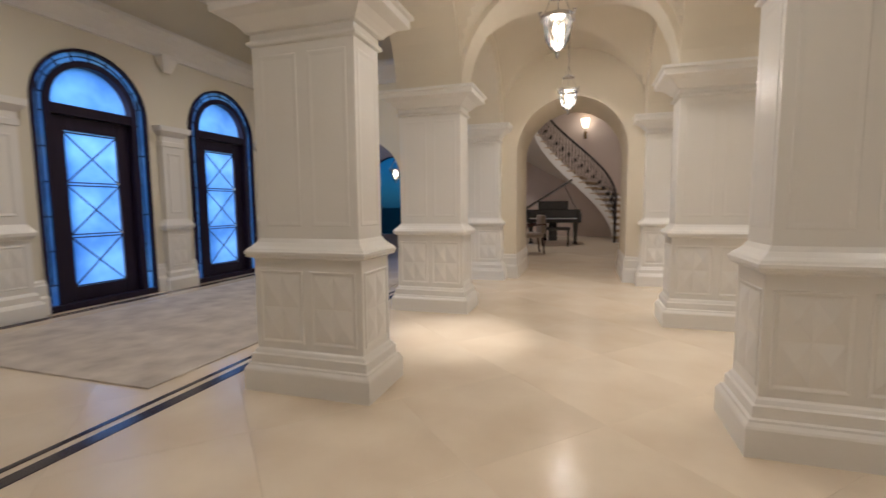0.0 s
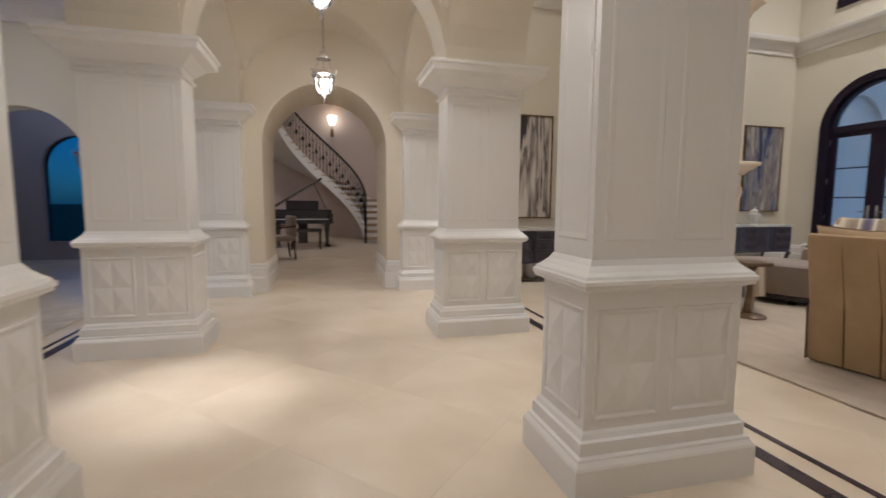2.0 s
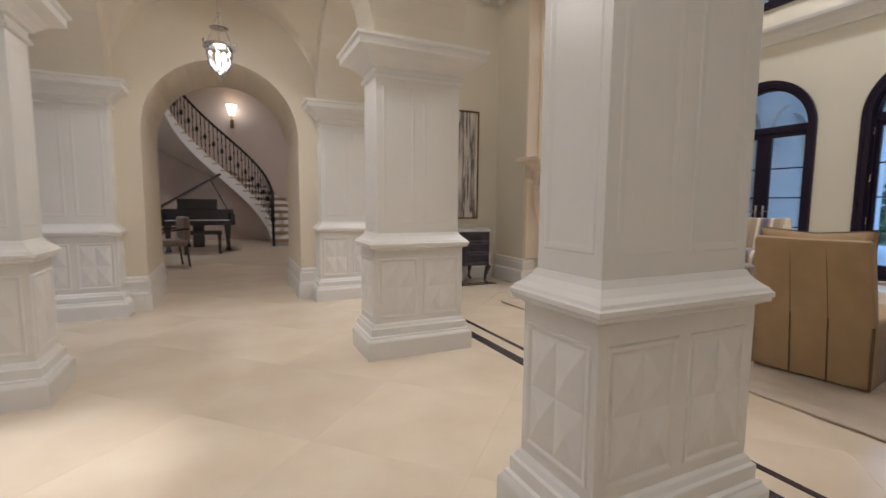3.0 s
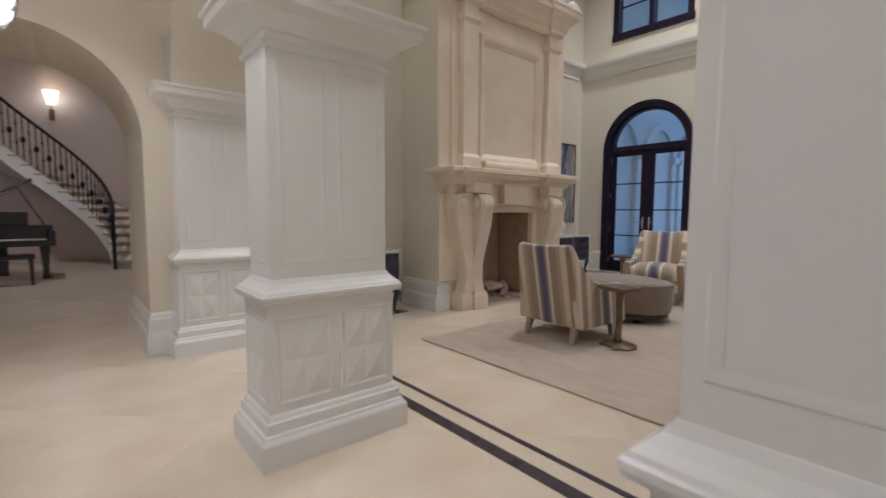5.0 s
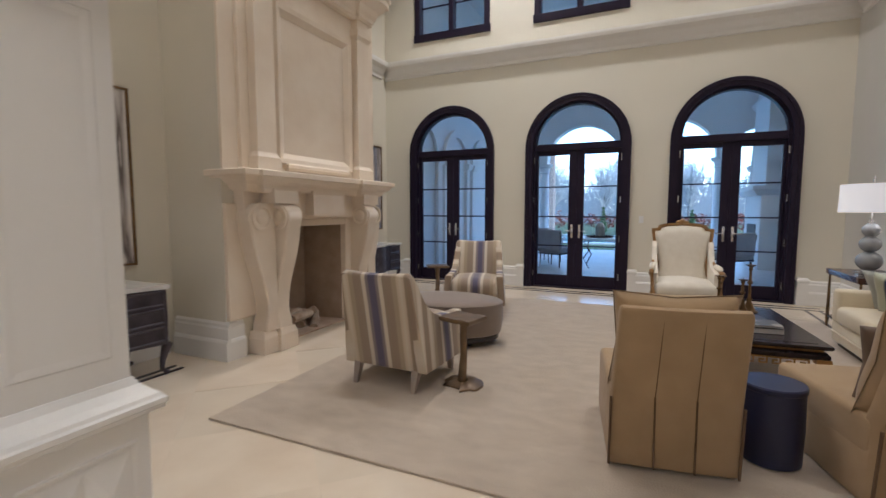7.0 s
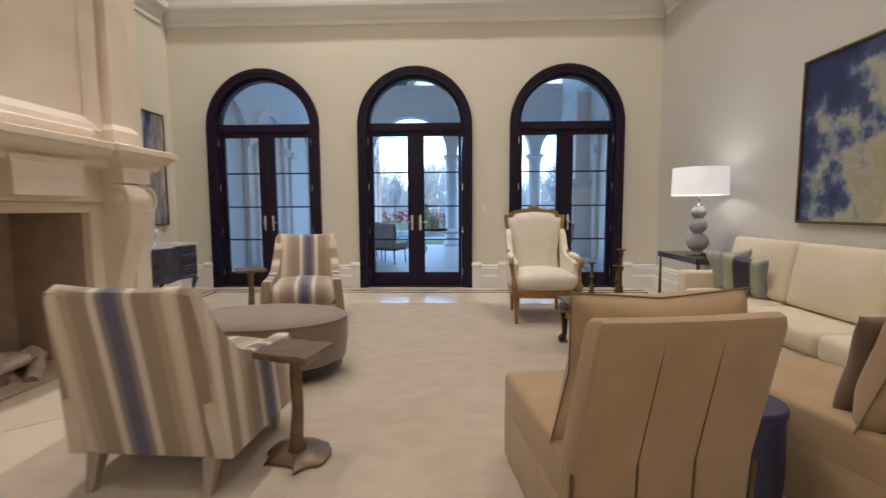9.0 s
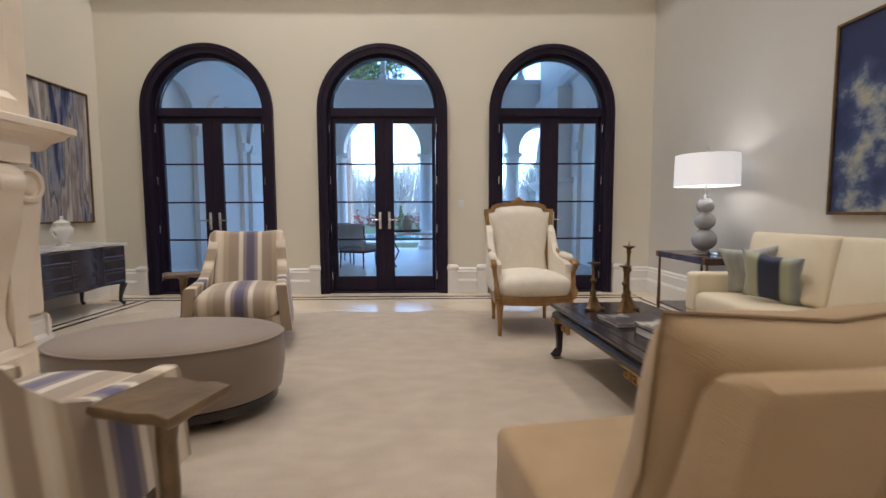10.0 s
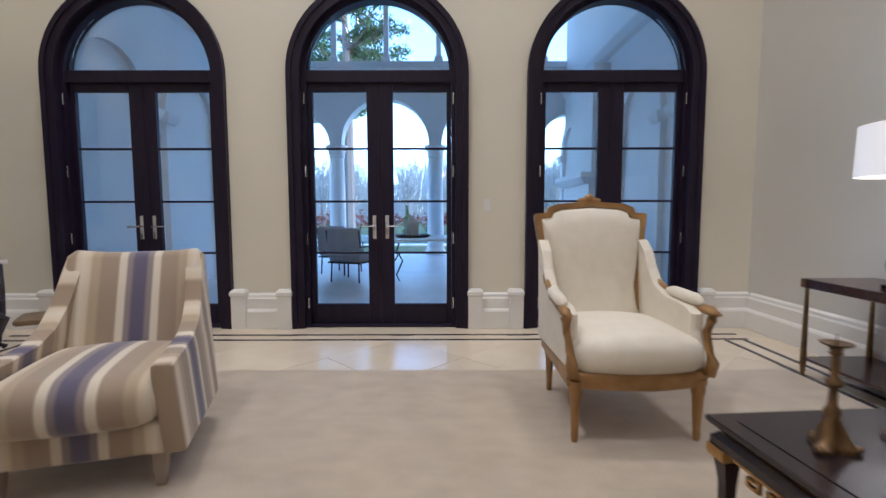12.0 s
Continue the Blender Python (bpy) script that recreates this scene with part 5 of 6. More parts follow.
sc = slipper_chair(pose(5.755, 5.485, 0.016, 0, 0, 9) @ Matrix.Diagonal((0.93, 0.93, 0.955, 1)))
sc2 = copy_thing(sc, pose(5.88, 4.40, 0.016, 0, 0, 13) @ Matrix.Diagonal((1.08, 1, 1, 1)))
dr = thing("drum_stool", "navy blue lacquered drum side table", "side table")
P("body", M_NAVY, dr, lathe, [(0.135, 0), (0.148, 0.01), (0.154, 0.21), (0.150, 0.405), (0.154, 0.41)], n=36, angle=30)
P("lid", M_NAVY, dr, lathe, [(0.156, 0.411), (0.156, 0.432), (0.15, 0.44), (0.01, 0.441)], n=36, angle=30)
dr.matrix_world = pose(5.82, 4.93, 0.016)


def bergere(m):
    t = thing("bergere_chair", "gilt-framed high-back bergere in ivory damask", "chair")
    for x, y in ((0.30, 0.29), (0.30, -0.29), (-0.32, 0.25), (-0.32, -0.25)):
        P("leg", M_GILTWOOD, t, lathe, [(0.014, 0), (0.018, 0.03), (0.016, 0.05), (0.026, 0.22), (0.032, 0.24), (0.03, 0.26), (0.035, 0.30)], x, y, 12, angle=40)
    bow = [(-0.35, 0.30), (-0.35, -0.30)] + [(0.31 + 0.065 * (1 - (k / 6) ** 2), 0.335 * k / 6) for k in range(-6, 7)]
    bm = bmesh.new(); rings(bm, [[(x * q, y * q, z) for x, y in bow] for z, q in ((0.265, 0.965), (0.272, 0.985), (0.30, 0.985), (0.31, 1.0), (0.335, 1.0), (0.345, 0.98))]); link("seat_rail", bm, M_GILTWOOD, t, "bowed gilt seat rail", angle=35)
    P("seat_base", M_IVORY, t, rbox, -0.34, 0.30, -0.325, 0.325, 0.335, 0.39, 0.02, 3, smooth=True)
    bm = bmesh.new(); rbox(bm, -0.26, 0.345, -0.318, 0.318, 0.335, 0.49, 0.07, 5)
    bmesh.ops.subdivide_edges(bm, edges=[e for e in bm.edges if e.calc_length() > 0.2], cuts=7, use_grid_fill=True)
    for v in bm.verts:
        f = max(0, 1 - (v.co.y / 0.30) ** 2)
        if v.co.z > 0.43: v.co.z += 0.055 * f * max(0, 1 - ((v.co.x - 0.05) / 0.34) ** 2)
        if v.co.x > 0.2: v.co.x += 0.055 * f
    link("seat_cushion", bm, M_IVORY, t, smooth=True)
    lean = pose(-0.30, 0, 0.42, 0, -9, 0)
    def outline(k, top):
        pts = [(-0.325 * k, 0.0), (-0.285 * k, 0.12), (-0.275 * k, 0.24), (-0.31 * k, 0.45), (-0.335 * k, 0.63), (-0.335 * k, 0.66), (-0.27 * k, 0.665), (-0.255 * k, 0.70), (-0.20 * k, 0.72), (0, top)]
        return pts + [(-y, z) for y, z in reversed(pts[:-1])]
    o, i_ = outline(1.0, 0.735), [(y * 0.89, z * 0.955 + 0.0) for y, z in outline(1.0, 0.735)]
    bm = bmesh.new(); rings(bm, [[lean @ Vector(p) for p in ((0.035, a[0], a[1]), (-0.03, a[0], a[1]), (-0.03, b[0], b[1]), (0.03, b[0], b[1]))] for a, b in zip(o, i_)]); link("back_frame", bm, M_GILTWOOD, t, "carved gilt wood frame", angle=40)
    bm = bmesh.new()
    rings(bm, [[lean @ Vector((x, y * k, 0.03 + (z - 0.03) * (k if z > 0.03 else 1))) for y, z in i_] for x, k in ((-0.025, 1.0), (0.02, 1.0), (0.05, 0.96), (0.068, 0.85), (0.075, 0.5))]); link("backrest", bm, M_IVORY, t, smooth=True)
    bm = bmesh.new(); soft(bm, 0, 0, 0, 0.02, 0.075, 0.022, 0.9, 0.9, 14, 8, lean @ pose(0, 0, 0.745)); soft(bm, 0, 0, 0, 0.02, 0.03, 0.03, 0.9, 0.9, 12, 8, lean @ pose(0.01, 0, 0.755)); link("crest", bm, M_GILTWOOD, t, smooth=True)
    for s in (-1, 1):
        P("arm_frame", M_GILTWOOD, t, tube, [(0.335, s * 0.315, 0.33), (0.345, s * 0.325, 0.39), (0.31, s * 0.325, 0.45), (0.28, s * 0.33, 0.52), (0.30, s * 0.34, 0.585), (0.325, s * 0.345, 0.605), (0.29, s * 0.342, 0.622), (0.20, s * 0.335, 0.622), (0.0, s * 0.325, 0.635), (-0.17, s * 0.315, 0.70), (-0.33, s * 0.285, 0.86)], 0.02, 10, [0.028, 0.028, 0.02, 0.02, 0.024, 0.03, 0.025, 0.02, 0.018, 0.018, 0.016], smooth=True)
        P("arm_pad", M_IVORY, t, tube, [(0.24, s * 0.332, 0.645), (0.18, s * 0.332, 0.655), (0.0, s * 0.322, 0.663), (-0.06, s * 0.32, 0.66)], 0.03, 10, [0.015, 0.032, 0.032, 0.015], smooth=True)
        bm = bmesh.new()
        side = ((-0.30, 0.36), (0.30, 0.36), (0.285, 0.45), (0.262, 0.52), (0.262, 0.60), (0.20, 0.625), (0.0, 0.64), (-0.12, 0.68), (-0.20, 0.76), (-0.26, 0.86), (-0.34, 0.92))
        rings(bm, [[(x * k, s * (0.30 + d), z) for x, z in side] for d, k in ((-0.03, 0.95), (-0.015, 0.99), (0.012, 1.0), (0.026, 0.97))]); link("side_panel", bm, M_IVORY, t)
    t.matrix_world = m
    return t


bergere(pose(9.08, 5.17, 0.016, 0, 0, 181) @ Matrix.Diagonal((1.08, 1.07, 1.06, 1)))

# ---- coffee table with books and candlesticks ----
ct = thing("coffee_table", "long black lacquer coffee table with gilt fretwork apron", "table")
A, B = 0.69, 0.36
P("tabletop", M_BLACK, ct, rect_loft, 0, 0, A, B, [(-0.03, 0.415), (-0.01, 0.42), (0.0, 0.432), (0.0, 0.448), (-0.004, 0.452)])
P("top_panel", M_BLACK, ct, rbox, -A + 0.07, A - 0.07, -B + 0.07, B - 0.07, 0.45, 0.4555, 0.002, label="framed inner panel, worn lacquer")
P("waist", M_GOLD, ct, rect_loft, 0, 0, A, B, [(-0.045, 0.395), (-0.045, 0.416)])
P("apron", M_BLACK, ct, rect_loft, 0, 0, A, B, [(-0.03, 0.335), (-0.012, 0.345), (-0.012, 0.375), (-0.03, 0.396)])
for sx in (-1, 1):
    for sy in (-1, 1):
        x, y = sx * (A - 0.055), sy * (B - 0.055)
        bm = bmesh.new()
        rings(bm, [[(x + sx * d + a * w, y + sy * d + b * w, z) for a, b in ((-1, -1), (1, -1), (1, 1), (-1, 1))] for z, w, d in ((0, 0.022, 0.014), (0.03, 0.03, 0.02), (0.055, 0.026, 0.01), (0.09, 0.019, 0.0), (0.2, 0.021, 0.0), (0.30, 0.03, 0.004), (0.345, 0.038, 0.008))])
        lg = link("leg", bm, M_BLACK, ct)
        P("leg_mount", M_GOLD, lg, rect_loft, x + sx * 0.006, y + sy * 0.006, 0.041, 0.041, [(0, 0.30), (0.004, 0.32), (0.002, 0.345)], label="gilt corner mount")
        P("foot_scroll", M_GOLD, lg, rbox, x + sx * 0.01 - 0.036, x + sx * 0.01 + 0.036, y + sy * 0.01 - 0.036, y + sy * 0.01 + 0.036, 0.012, 0.022, 0.003)


def fret(bm, o, u, n):
    """A stretch of key fretwork hung under the apron."""
    o, u = Vector(o), Vector(u)
    d = 0.009
    def bar(a0, a1, z0, z1):
        p, q = o + u * a0, o + u * a1
        w = Vector((u.y, u.x, 0)) * 0.008
        xs, ys = sorted((p.x - abs(w.x), q.x + abs(w.x))), sorted((p.y - abs(w.y), q.y + abs(w.y)))
        bm_box(bm, xs[0], xs[1], ys[0], ys[1], z0, z1)
    bar(-n, n, 0.325, 0.335)
    k = -n
    while k < n - 0.05:
        bar(k, k + d, 0.275, 0.325); bar(k, k + 0.055, 0.275, 0.284); bar(k + 0.046, k + 0.055, 0.275, 0.31); bar(k + 0.022, k + 0.055, 0.301, 0.31)
        k += 0.085


for s in (-1, 1):
    bm = bmesh.new(); fret(bm, (s * (A - 0.03), 0, 0), (0, 1, 0), B - 0.13); link("fretwork", bm, M_GOLD, ct, "gilt key fretwork")
    for k in (-1, 1):
        bm = bmesh.new(); fret(bm, (k * (A - 0.22), s * (B - 0.03), 0), (1, 0, 0), 0.10); link("fretwork", bm, M_GOLD, ct, "gilt key fretwork")
ct.matrix_world = pose(7.49, 4.77, 0.016, 0, 0, 4) @ Matrix.Diagonal((1, 1, 0.92, 1))
TZ = 0.016 + 0.4555 * 0.92


def book(m, w, d, h, cover, label):
    t = thing("book", label, "book", "coffee table books")
    P("page_block", M_MARBLEW, t, bm_box, -w / 2 + 0.006, w / 2 - 0.006, -d / 2 + 0.002, d / 2 - 0.006, 0.004, h - 0.004)
    P("cover", cover, t, rbox, -w / 2, w / 2, -d / 2, d / 2, h - 0.004, h, 0.0015)
    P("cover", cover, t, rbox, -w / 2, w / 2, -d / 2, d / 2, 0, 0.004, 0.0015)
    P("spine", cover, t, rbox, -w / 2, w / 2, -d / 2 - 0.004, -d / 2 + 0.001, 0, h, 0.0015)
    t.matrix_world = m
    return t


def photo_cover(name, lo, hi, scale, at):
    """A dark printed cover with one pale picture shape."""
    m, nt, b = nodes_of(name)
    N, L = nt.nodes.new, nt.links.new
    tc = N("ShaderNodeTexCoord"); n = N("ShaderNodeTexNoise"); n.inputs["Scale"].default_value = scale; n.inputs["Detail"].default_value = 6; L(tc.outputs["Object"], n.inputs["Vector"])
    cr = N("ShaderNodeValToRGB"); L(n.outputs["Fac"], cr.inputs[0])
    els = cr.color_ramp.elements
    els[0].position, els[0].color = at, (*lo, 1)
    els[1].position, els[1].color = at + 0.07, (*hi, 1)
    L(cr.outputs[0], b.inputs["Base Color"]); b.inputs["Roughness"].default_value = 0.4
    return m


M_COVER1 = photo_cover("photo_cover", (0.045, 0.037, 0.045), (0.40, 0.385, 0.37), 6.5, 0.57)
M_COVER3 = photo_cover("pale_cover", (0.10, 0.088, 0.075), (0.48, 0.45, 0.39), 7.5, 0.53)
M_COVER2 = mat("dark_cover", (0.02, 0.018, 0.025), (0.03, 0.025, 0.03), 4, 0.35)
book(pose(7.53, 4.81, TZ, 0, 0, 96), 0.36, 0.28, 0.022, M_COVER1, "large grey photographic book lying on the lacquer table")
book(pose(7.16, 4.76, TZ, 0, 0, 97), 0.30, 0.24, 0.045, M_COVER2, "thick black book at the bottom of a pile")
book(pose(7.17, 4.76, TZ + 0.046, 0, 0, 93), 0.30, 0.24, 0.018, M_COVER3, "thin book with pale photographic cover on a pile")


def candlestick(m, h):
    t = thing("candlestick", "aged brass pricket candlestick with a three-footed base", "candlestick", "brass candlesticks")
    bm = bmesh.new()
    rings(bm, [[(r * (1 + w * math.cos(3 * a)) * math.cos(a), r * (1 + w * math.cos(3 * a)) * math.sin(a), z) for a in [2 * math.pi * q / 36 for q in range(36)]] for r, w, z in ((0.052, 0.34, 0.0), (0.054, 0.34, 0.014), (0.044, 0.30, 0.024), (0.036, 0.26, 0.045), (0.029, 0.2, 0.07), (0.018, 0.1, 0.10))])
    link("base", bm, M_BRASS, t, angle=40)
    for a in (0, 120, 240):
        c, s = math.cos(radians(a)), math.sin(radians(a))
        P("foot", M_BRASS, t, soft, 0.066 * c, 0.066 * s, 0.012, 0.014, 0.014, 0.012, 0.9, 0.9, 10, 6, smooth=True)
    P("stem", M_BRASS, t, lathe, [(0.02, 0.05), (0.03, 0.07), (0.018, 0.10), (0.024, 0.12), (0.013, 0.14), (0.011, h * 0.55), (0.022, h * 0.58), (0.024, h * 0.61), (0.012, h * 0.64), (0.011, h * 0.84), (0.02, h * 0.86), (0.014, h * 0.88), (0.02, h * 0.92)], n=14, smooth=True)
    P("drip_pan", M_BRASS, t, lathe, [(0.012, h * 0.91), (0.04, h * 0.94), (0.044, h * 0.955), (0.04, h * 0.955), (0.008, h * 0.93)], n=18, smooth=True)
    P("pricket", M_BRASS, t, lathe, [(0.005, h * 0.93), (0.001, h * 1.03)], n=6)
    t.matrix_world = m
    return t


candlestick(pose(7.90, 4.94, TZ), 0.35)
candlestick(pose(7.77, 4.77, TZ), 0.34)
candlestick(pose(7.91, 4.69, TZ), 0.47)

# ---- sofa, cushions, end table, lamp ----
so = thing("sofa", "long cream upholstered sofa with low square arms", "sofa")
SX0, SX1, SY0, SY1 = 5.85, 8.72, 3.06, 3.84
P("base", M_CREAM, so, rbox, SX0, SX1, SY0, SY1 - 0.02, 0.07, 0.27, 0.02, 3, angle=45)
P("base_welt", M_CREAM, so, rbox, SX0 + 0.005, SX1 - 0.005, SY0, SY1, 0.16, 0.175, 0.006, 2, angle=45)
P("plinth", M_BLACK, so, rbox, SX0 + 0.05, SX1 - 0.05, SY0 + 0.05, SY1 - 0.07, 0.0, 0.07, 0.005, label="dark recessed plinth")
for x0, x1 in ((SX0, SX0 + 0.16), (SX1 - 0.16, SX1)):
    P("arm", M_CREAM, so, rbox, x0, x1, SY0, SY1 - 0.01, 0.26, 0.60, 0.035, 4, angle=50)
P("back", M_CREAM, so, rbox, SX0 + 0.02, SX1 - 0.02, SY0, SY0 + 0.2, 0.26, 0.90, 0.04, 4, angle=50)
n = 3
wid = (SX1 - SX0 - 0.34) / n
for k in range(n):
    x0 = SX0 + 0.17 + k * wid
    bm = bmesh.new(); rbox(bm, x0 + 0.004, x0 + wid - 0.004, SY0 + 0.2, SY1 + 0.01, 0.27, 0.44, 0.05, 4)
    for v in bm.verts:
        if v.co.z > 0.36: v.co.z += 0.03 * max(0, 1 - ((v.co.x - x0 - wid / 2) / (wid / 2)) ** 2)
    link("seat_cushion", bm, M_CREAM, so, smooth=True)
    t = bmesh.new(); rbox(t, -wid / 2 + 0.003, wid / 2 - 0.003, -0.09, 0.09, -0.25, 0.26, 0.04, 4)
    bmesh.ops.subdivide_edges(t, edges=[e for e in t.edges if e.calc_length() > 0.15], cuts=8, use_grid_fill=True)
    for v in t.verts:
        f = max(0, 1 - (v.co.x / (wid / 2)) ** 2) * max(0, 1 - (v.co.z / 0.27) ** 2)
        if v.co.y > 0.04: v.co.y += 0.05 * f
    bm = bmesh.new(); merge(bm, t, pose(x0 + wid / 2, SY0 + 0.27, 0.69, 10, 0, 0)); link("back_cushion", bm, M_CREAM, so, smooth=True)


def pillow(m, w, material, label):
    t = thing("throw_pillow", label, "pillow", "sofa cushions")
    bm = bmesh.new(); stuffed(bm, w, None, 0.25)
    link("cover", bm, material, t, smooth=True)
    t.matrix_world = m
    return t


pillow(pose(8.34, 3.50, 0.645, -20, 6, 36), 0.42, M_OLIVE, "grey moire silk throw pillow leaning on the sofa arm")
pillow(pose(8.02, 3.58, 0.635, -22, -7, 30), 0.41, M_PILLOW, "navy and sage striped silk throw pillow")
pillow(pose(6.35, 3.52, 0.66, -20, 6, 25), 0.45, M_OLIVE, "grey moire silk throw pillow at the sofa end")
pillow(pose(5.74, 4.40, 0.64, -16, 5, 96), 0.46, mat("brown_silk", (0.17, 0.12, 0.085), (0.21, 0.155, 0.11), 7, 0.6), "brown throw pillow on a slipper chair")
et = thing("end_table", "mahogany-topped end table on slim brass legs with a lower shelf", "side table")
P("tabletop", M_MAHOG, et, rbox, 8.80, 9.73, 3.07, 3.60, 0.635, 0.70, 0.008)
P("shelf", M_MAHOG, et, rbox, 8.82, 9.71, 3.09, 3.58, 0.12, 0.14, 0.005)
for x in (8.83, 9.70):
    for y in (3.10, 3.57):
        P("leg", M_BRASS, et, tube, [(x, y, 0), (x, y, 0.1), (x, y, 0.64)], 0.012, 8, [0.010, 0.02, 0.011])
        P("leg_cap", M_BRASS, et, rbox, x - 0.022, x + 0.022, y - 0.022, y + 0.036, 0.64, 0.70, 0.004)
tl = thing("table_lamp", "grey ceramic gourd lamp with a white drum shade, lit", "lamp")
P("base", M_CLEAR, tl, rbox, -0.09, 0.09, -0.09, 0.09, 0, 0.03, 0.004, label="clear crystal foot")
pr = [(0.055, 0.03), (0.06, 0.045)]
z = 0.045
for r in (0.115, 0.095, 0.08):
    for k in range(1, 12):
        a = math.pi * k / 12
        pr.append((max(0.045, r * math.sin(a)), z + r * 0.92 * (1 - math.cos(a))))
    z += r * 0.92 * 2 - 0.012
P("body", M_LAMPG, tl, lathe, pr + [(0.03, z)], n=32, smooth=True)
P("neck", M_CHROME, tl, lathe, [(0.03, z - 0.01), (0.03, z + 0.03), (0.012, z + 0.04), (0.012, 1.02), (0.004, 1.06)], n=14, angle=40)
bm = bmesh.new()
rings(bm, [[(r * math.cos(2 * math.pi * i / 48), r * math.sin(2 * math.pi * i / 48), zz) for i in range(48)] for r, zz in ((0.285, 0.67), (0.278, 0.97), (0.274, 0.97), (0.281, 0.67), (0.285, 0.67))], caps=False); link("shade", bm, M_SHADE, tl, "white fabric drum shade glowing from the lamp", smooth=True, angle=60)
tl.matrix_world = pose(9.16, 3.41, 0.70)

# ---- commodes, urn, pictures ----
def commode(m):
    t = thing("commode", "smoky dark bombe commode with marble top and cabriole legs", "cabinet", "commodes")
    w, d = 0.62, 0.27
    def plan(k, z):
        pts = [(-w, d - 0.27 * 2)] + [(-w + 2 * w * i / 20, -d - (0.035 * math.cos(2 * math.pi * i / 10)) * k) for i in range(21)] + [(w, d)]
        pts[0] = (-w, d)
        return [(x * (1 + 0.02 * (k - 1)), y, z) for x, y in pts]
    bm = bmesh.new(); rings(bm, [plan(0.8, 0.27), plan(1.0, 0.30), plan(1.2, 0.5), plan(1.1, 0.74)]); link("body", bm, M_DRESS, t, angle=30)
    bm = bmesh.new(); rings(bm, [[(x * 1.035, y * 1.05 + (-0.01 if y < 0 else 0), z) for x, y, z in plan(1.1, zz)] for zz in (0.74, 0.745, 0.77, 0.775)]); link("top", bm, M_MARBLEW, t, "white marble top")
    for r_ in range(3):
        for c in (-1, 0, 1):
            bm = bmesh.new(); panel_ring(bm, (c * 0.41, -d - (0.05 if c else 0.012) - 0.002, 0.37 + r_ * 0.15), (1, 0, 0), (0, 0, 1), (0, -1, 0), 0.36, 0.13, 0.02, 0.008); link("drawer_front", bm, M_DRESS, t)
    for sx in (-1, 1):
        for y in (-d + 0.02, d - 0.04):
            s = -1 if y < 0 else 0.4
            P("leg", M_DRESS, t, tube, [(sx * (w - 0.03), y, 0.34), (sx * (w + 0.012), y + s * 0.02, 0.26), (sx * (w - 0.02), y, 0.13), (sx * (w - 0.028), y, 0.05), (sx * (w + 0.01), y + s * 0.02, 0.015)], 0.03, 8, [0.04, 0.042, 0.024, 0.018, 0.024], smooth=True)
    t.matrix_world = m
    return t


cm = commode(pose(9.79, 10.2, 0))
copy_thing(cm, pose(4.71, 9.55, 0))
ur = thing("urn", "white porcelain lidded urn standing on the marble top", "urn")
P("body", M_PORC, ur, lathe, [(0.06, 0), (0.06, 0.015), (0.03, 0.03), (0.03, 0.05), (0.075, 0.09), (0.10, 0.16), (0.095, 0.20), (0.07, 0.23), (0.08, 0.24)], n=28, smooth=True)
P("lid", M_PORC, ur, lathe, [(0.082, 0.24), (0.07, 0.26), (0.03, 0.285), (0.012, 0.29), (0.02, 0.305), (0.015, 0.325), (0.001, 0.33)], n=28, smooth=True)
for s in (-1, 1): P("handle", M_PORC, ur, tube, [(s * 0.085, 0, 0.12), (s * 0.13, 0, 0.16), (s * 0.12, 0, 0.20), (s * 0.08, 0, 0.21)], 0.009, 7, smooth=True)
ur.matrix_world = pose(9.83, 10.16, 0.775)
st = thing("ceramic_jar", "small white glazed jar under the console", "jar")
P("body", M_PORC, st, lathe, [(0.07, 0), (0.10, 0.05), (0.12, 0.14), (0.10, 0.23), (0.07, 0.28), (0.075, 0.3)], n=24, smooth=True)
st.matrix_world = pose(5.1, 9.66, 0)


def picture(m, w, h, art, label):
    """Hangs on a wall; local y points out of it."""
    t = thing("painting", label, "painting")
    P("canvas", art, t, bm_box, -w / 2 + 0.012, w / 2 - 0.012, 0.004, 0.03, -h / 2 + 0.012, h / 2 - 0.012)
    for a in ((-w / 2, w / 2, -h / 2, -h / 2 + 0.022), (-w / 2, w / 2, h / 2 - 0.022, h / 2), (-w / 2, -w / 2 + 0.022, -h / 2 + 0.022, h / 2 - 0.022), (w / 2 - 0.022, w / 2, -h / 2 + 0.022, h / 2 - 0.022)):
        P("frame", M_BRASS, t, rbox, a[0], a[1], 0.003, 0.045, a[2], a[3], 0.003)
    t.matrix_world = m
    return t


picture(pose(10.40, YN - 0.002, 1.84, 0, 0, 180), 0.92, 1.66, M_ART_V, "tall abstract painting of blue-grey vertical streaks")
picture(pose(4.88, 9.838, 1.68, 0, 0, 180), 1.15, 1.56, M_ART_D, "abstract painting of dark and white vertical streaks")
picture(pose(7.295, YS + 0.002, 1.79), 1.75, 1.39, M_ART_C, "large abstract painting of indigo clouds on ochre cream")

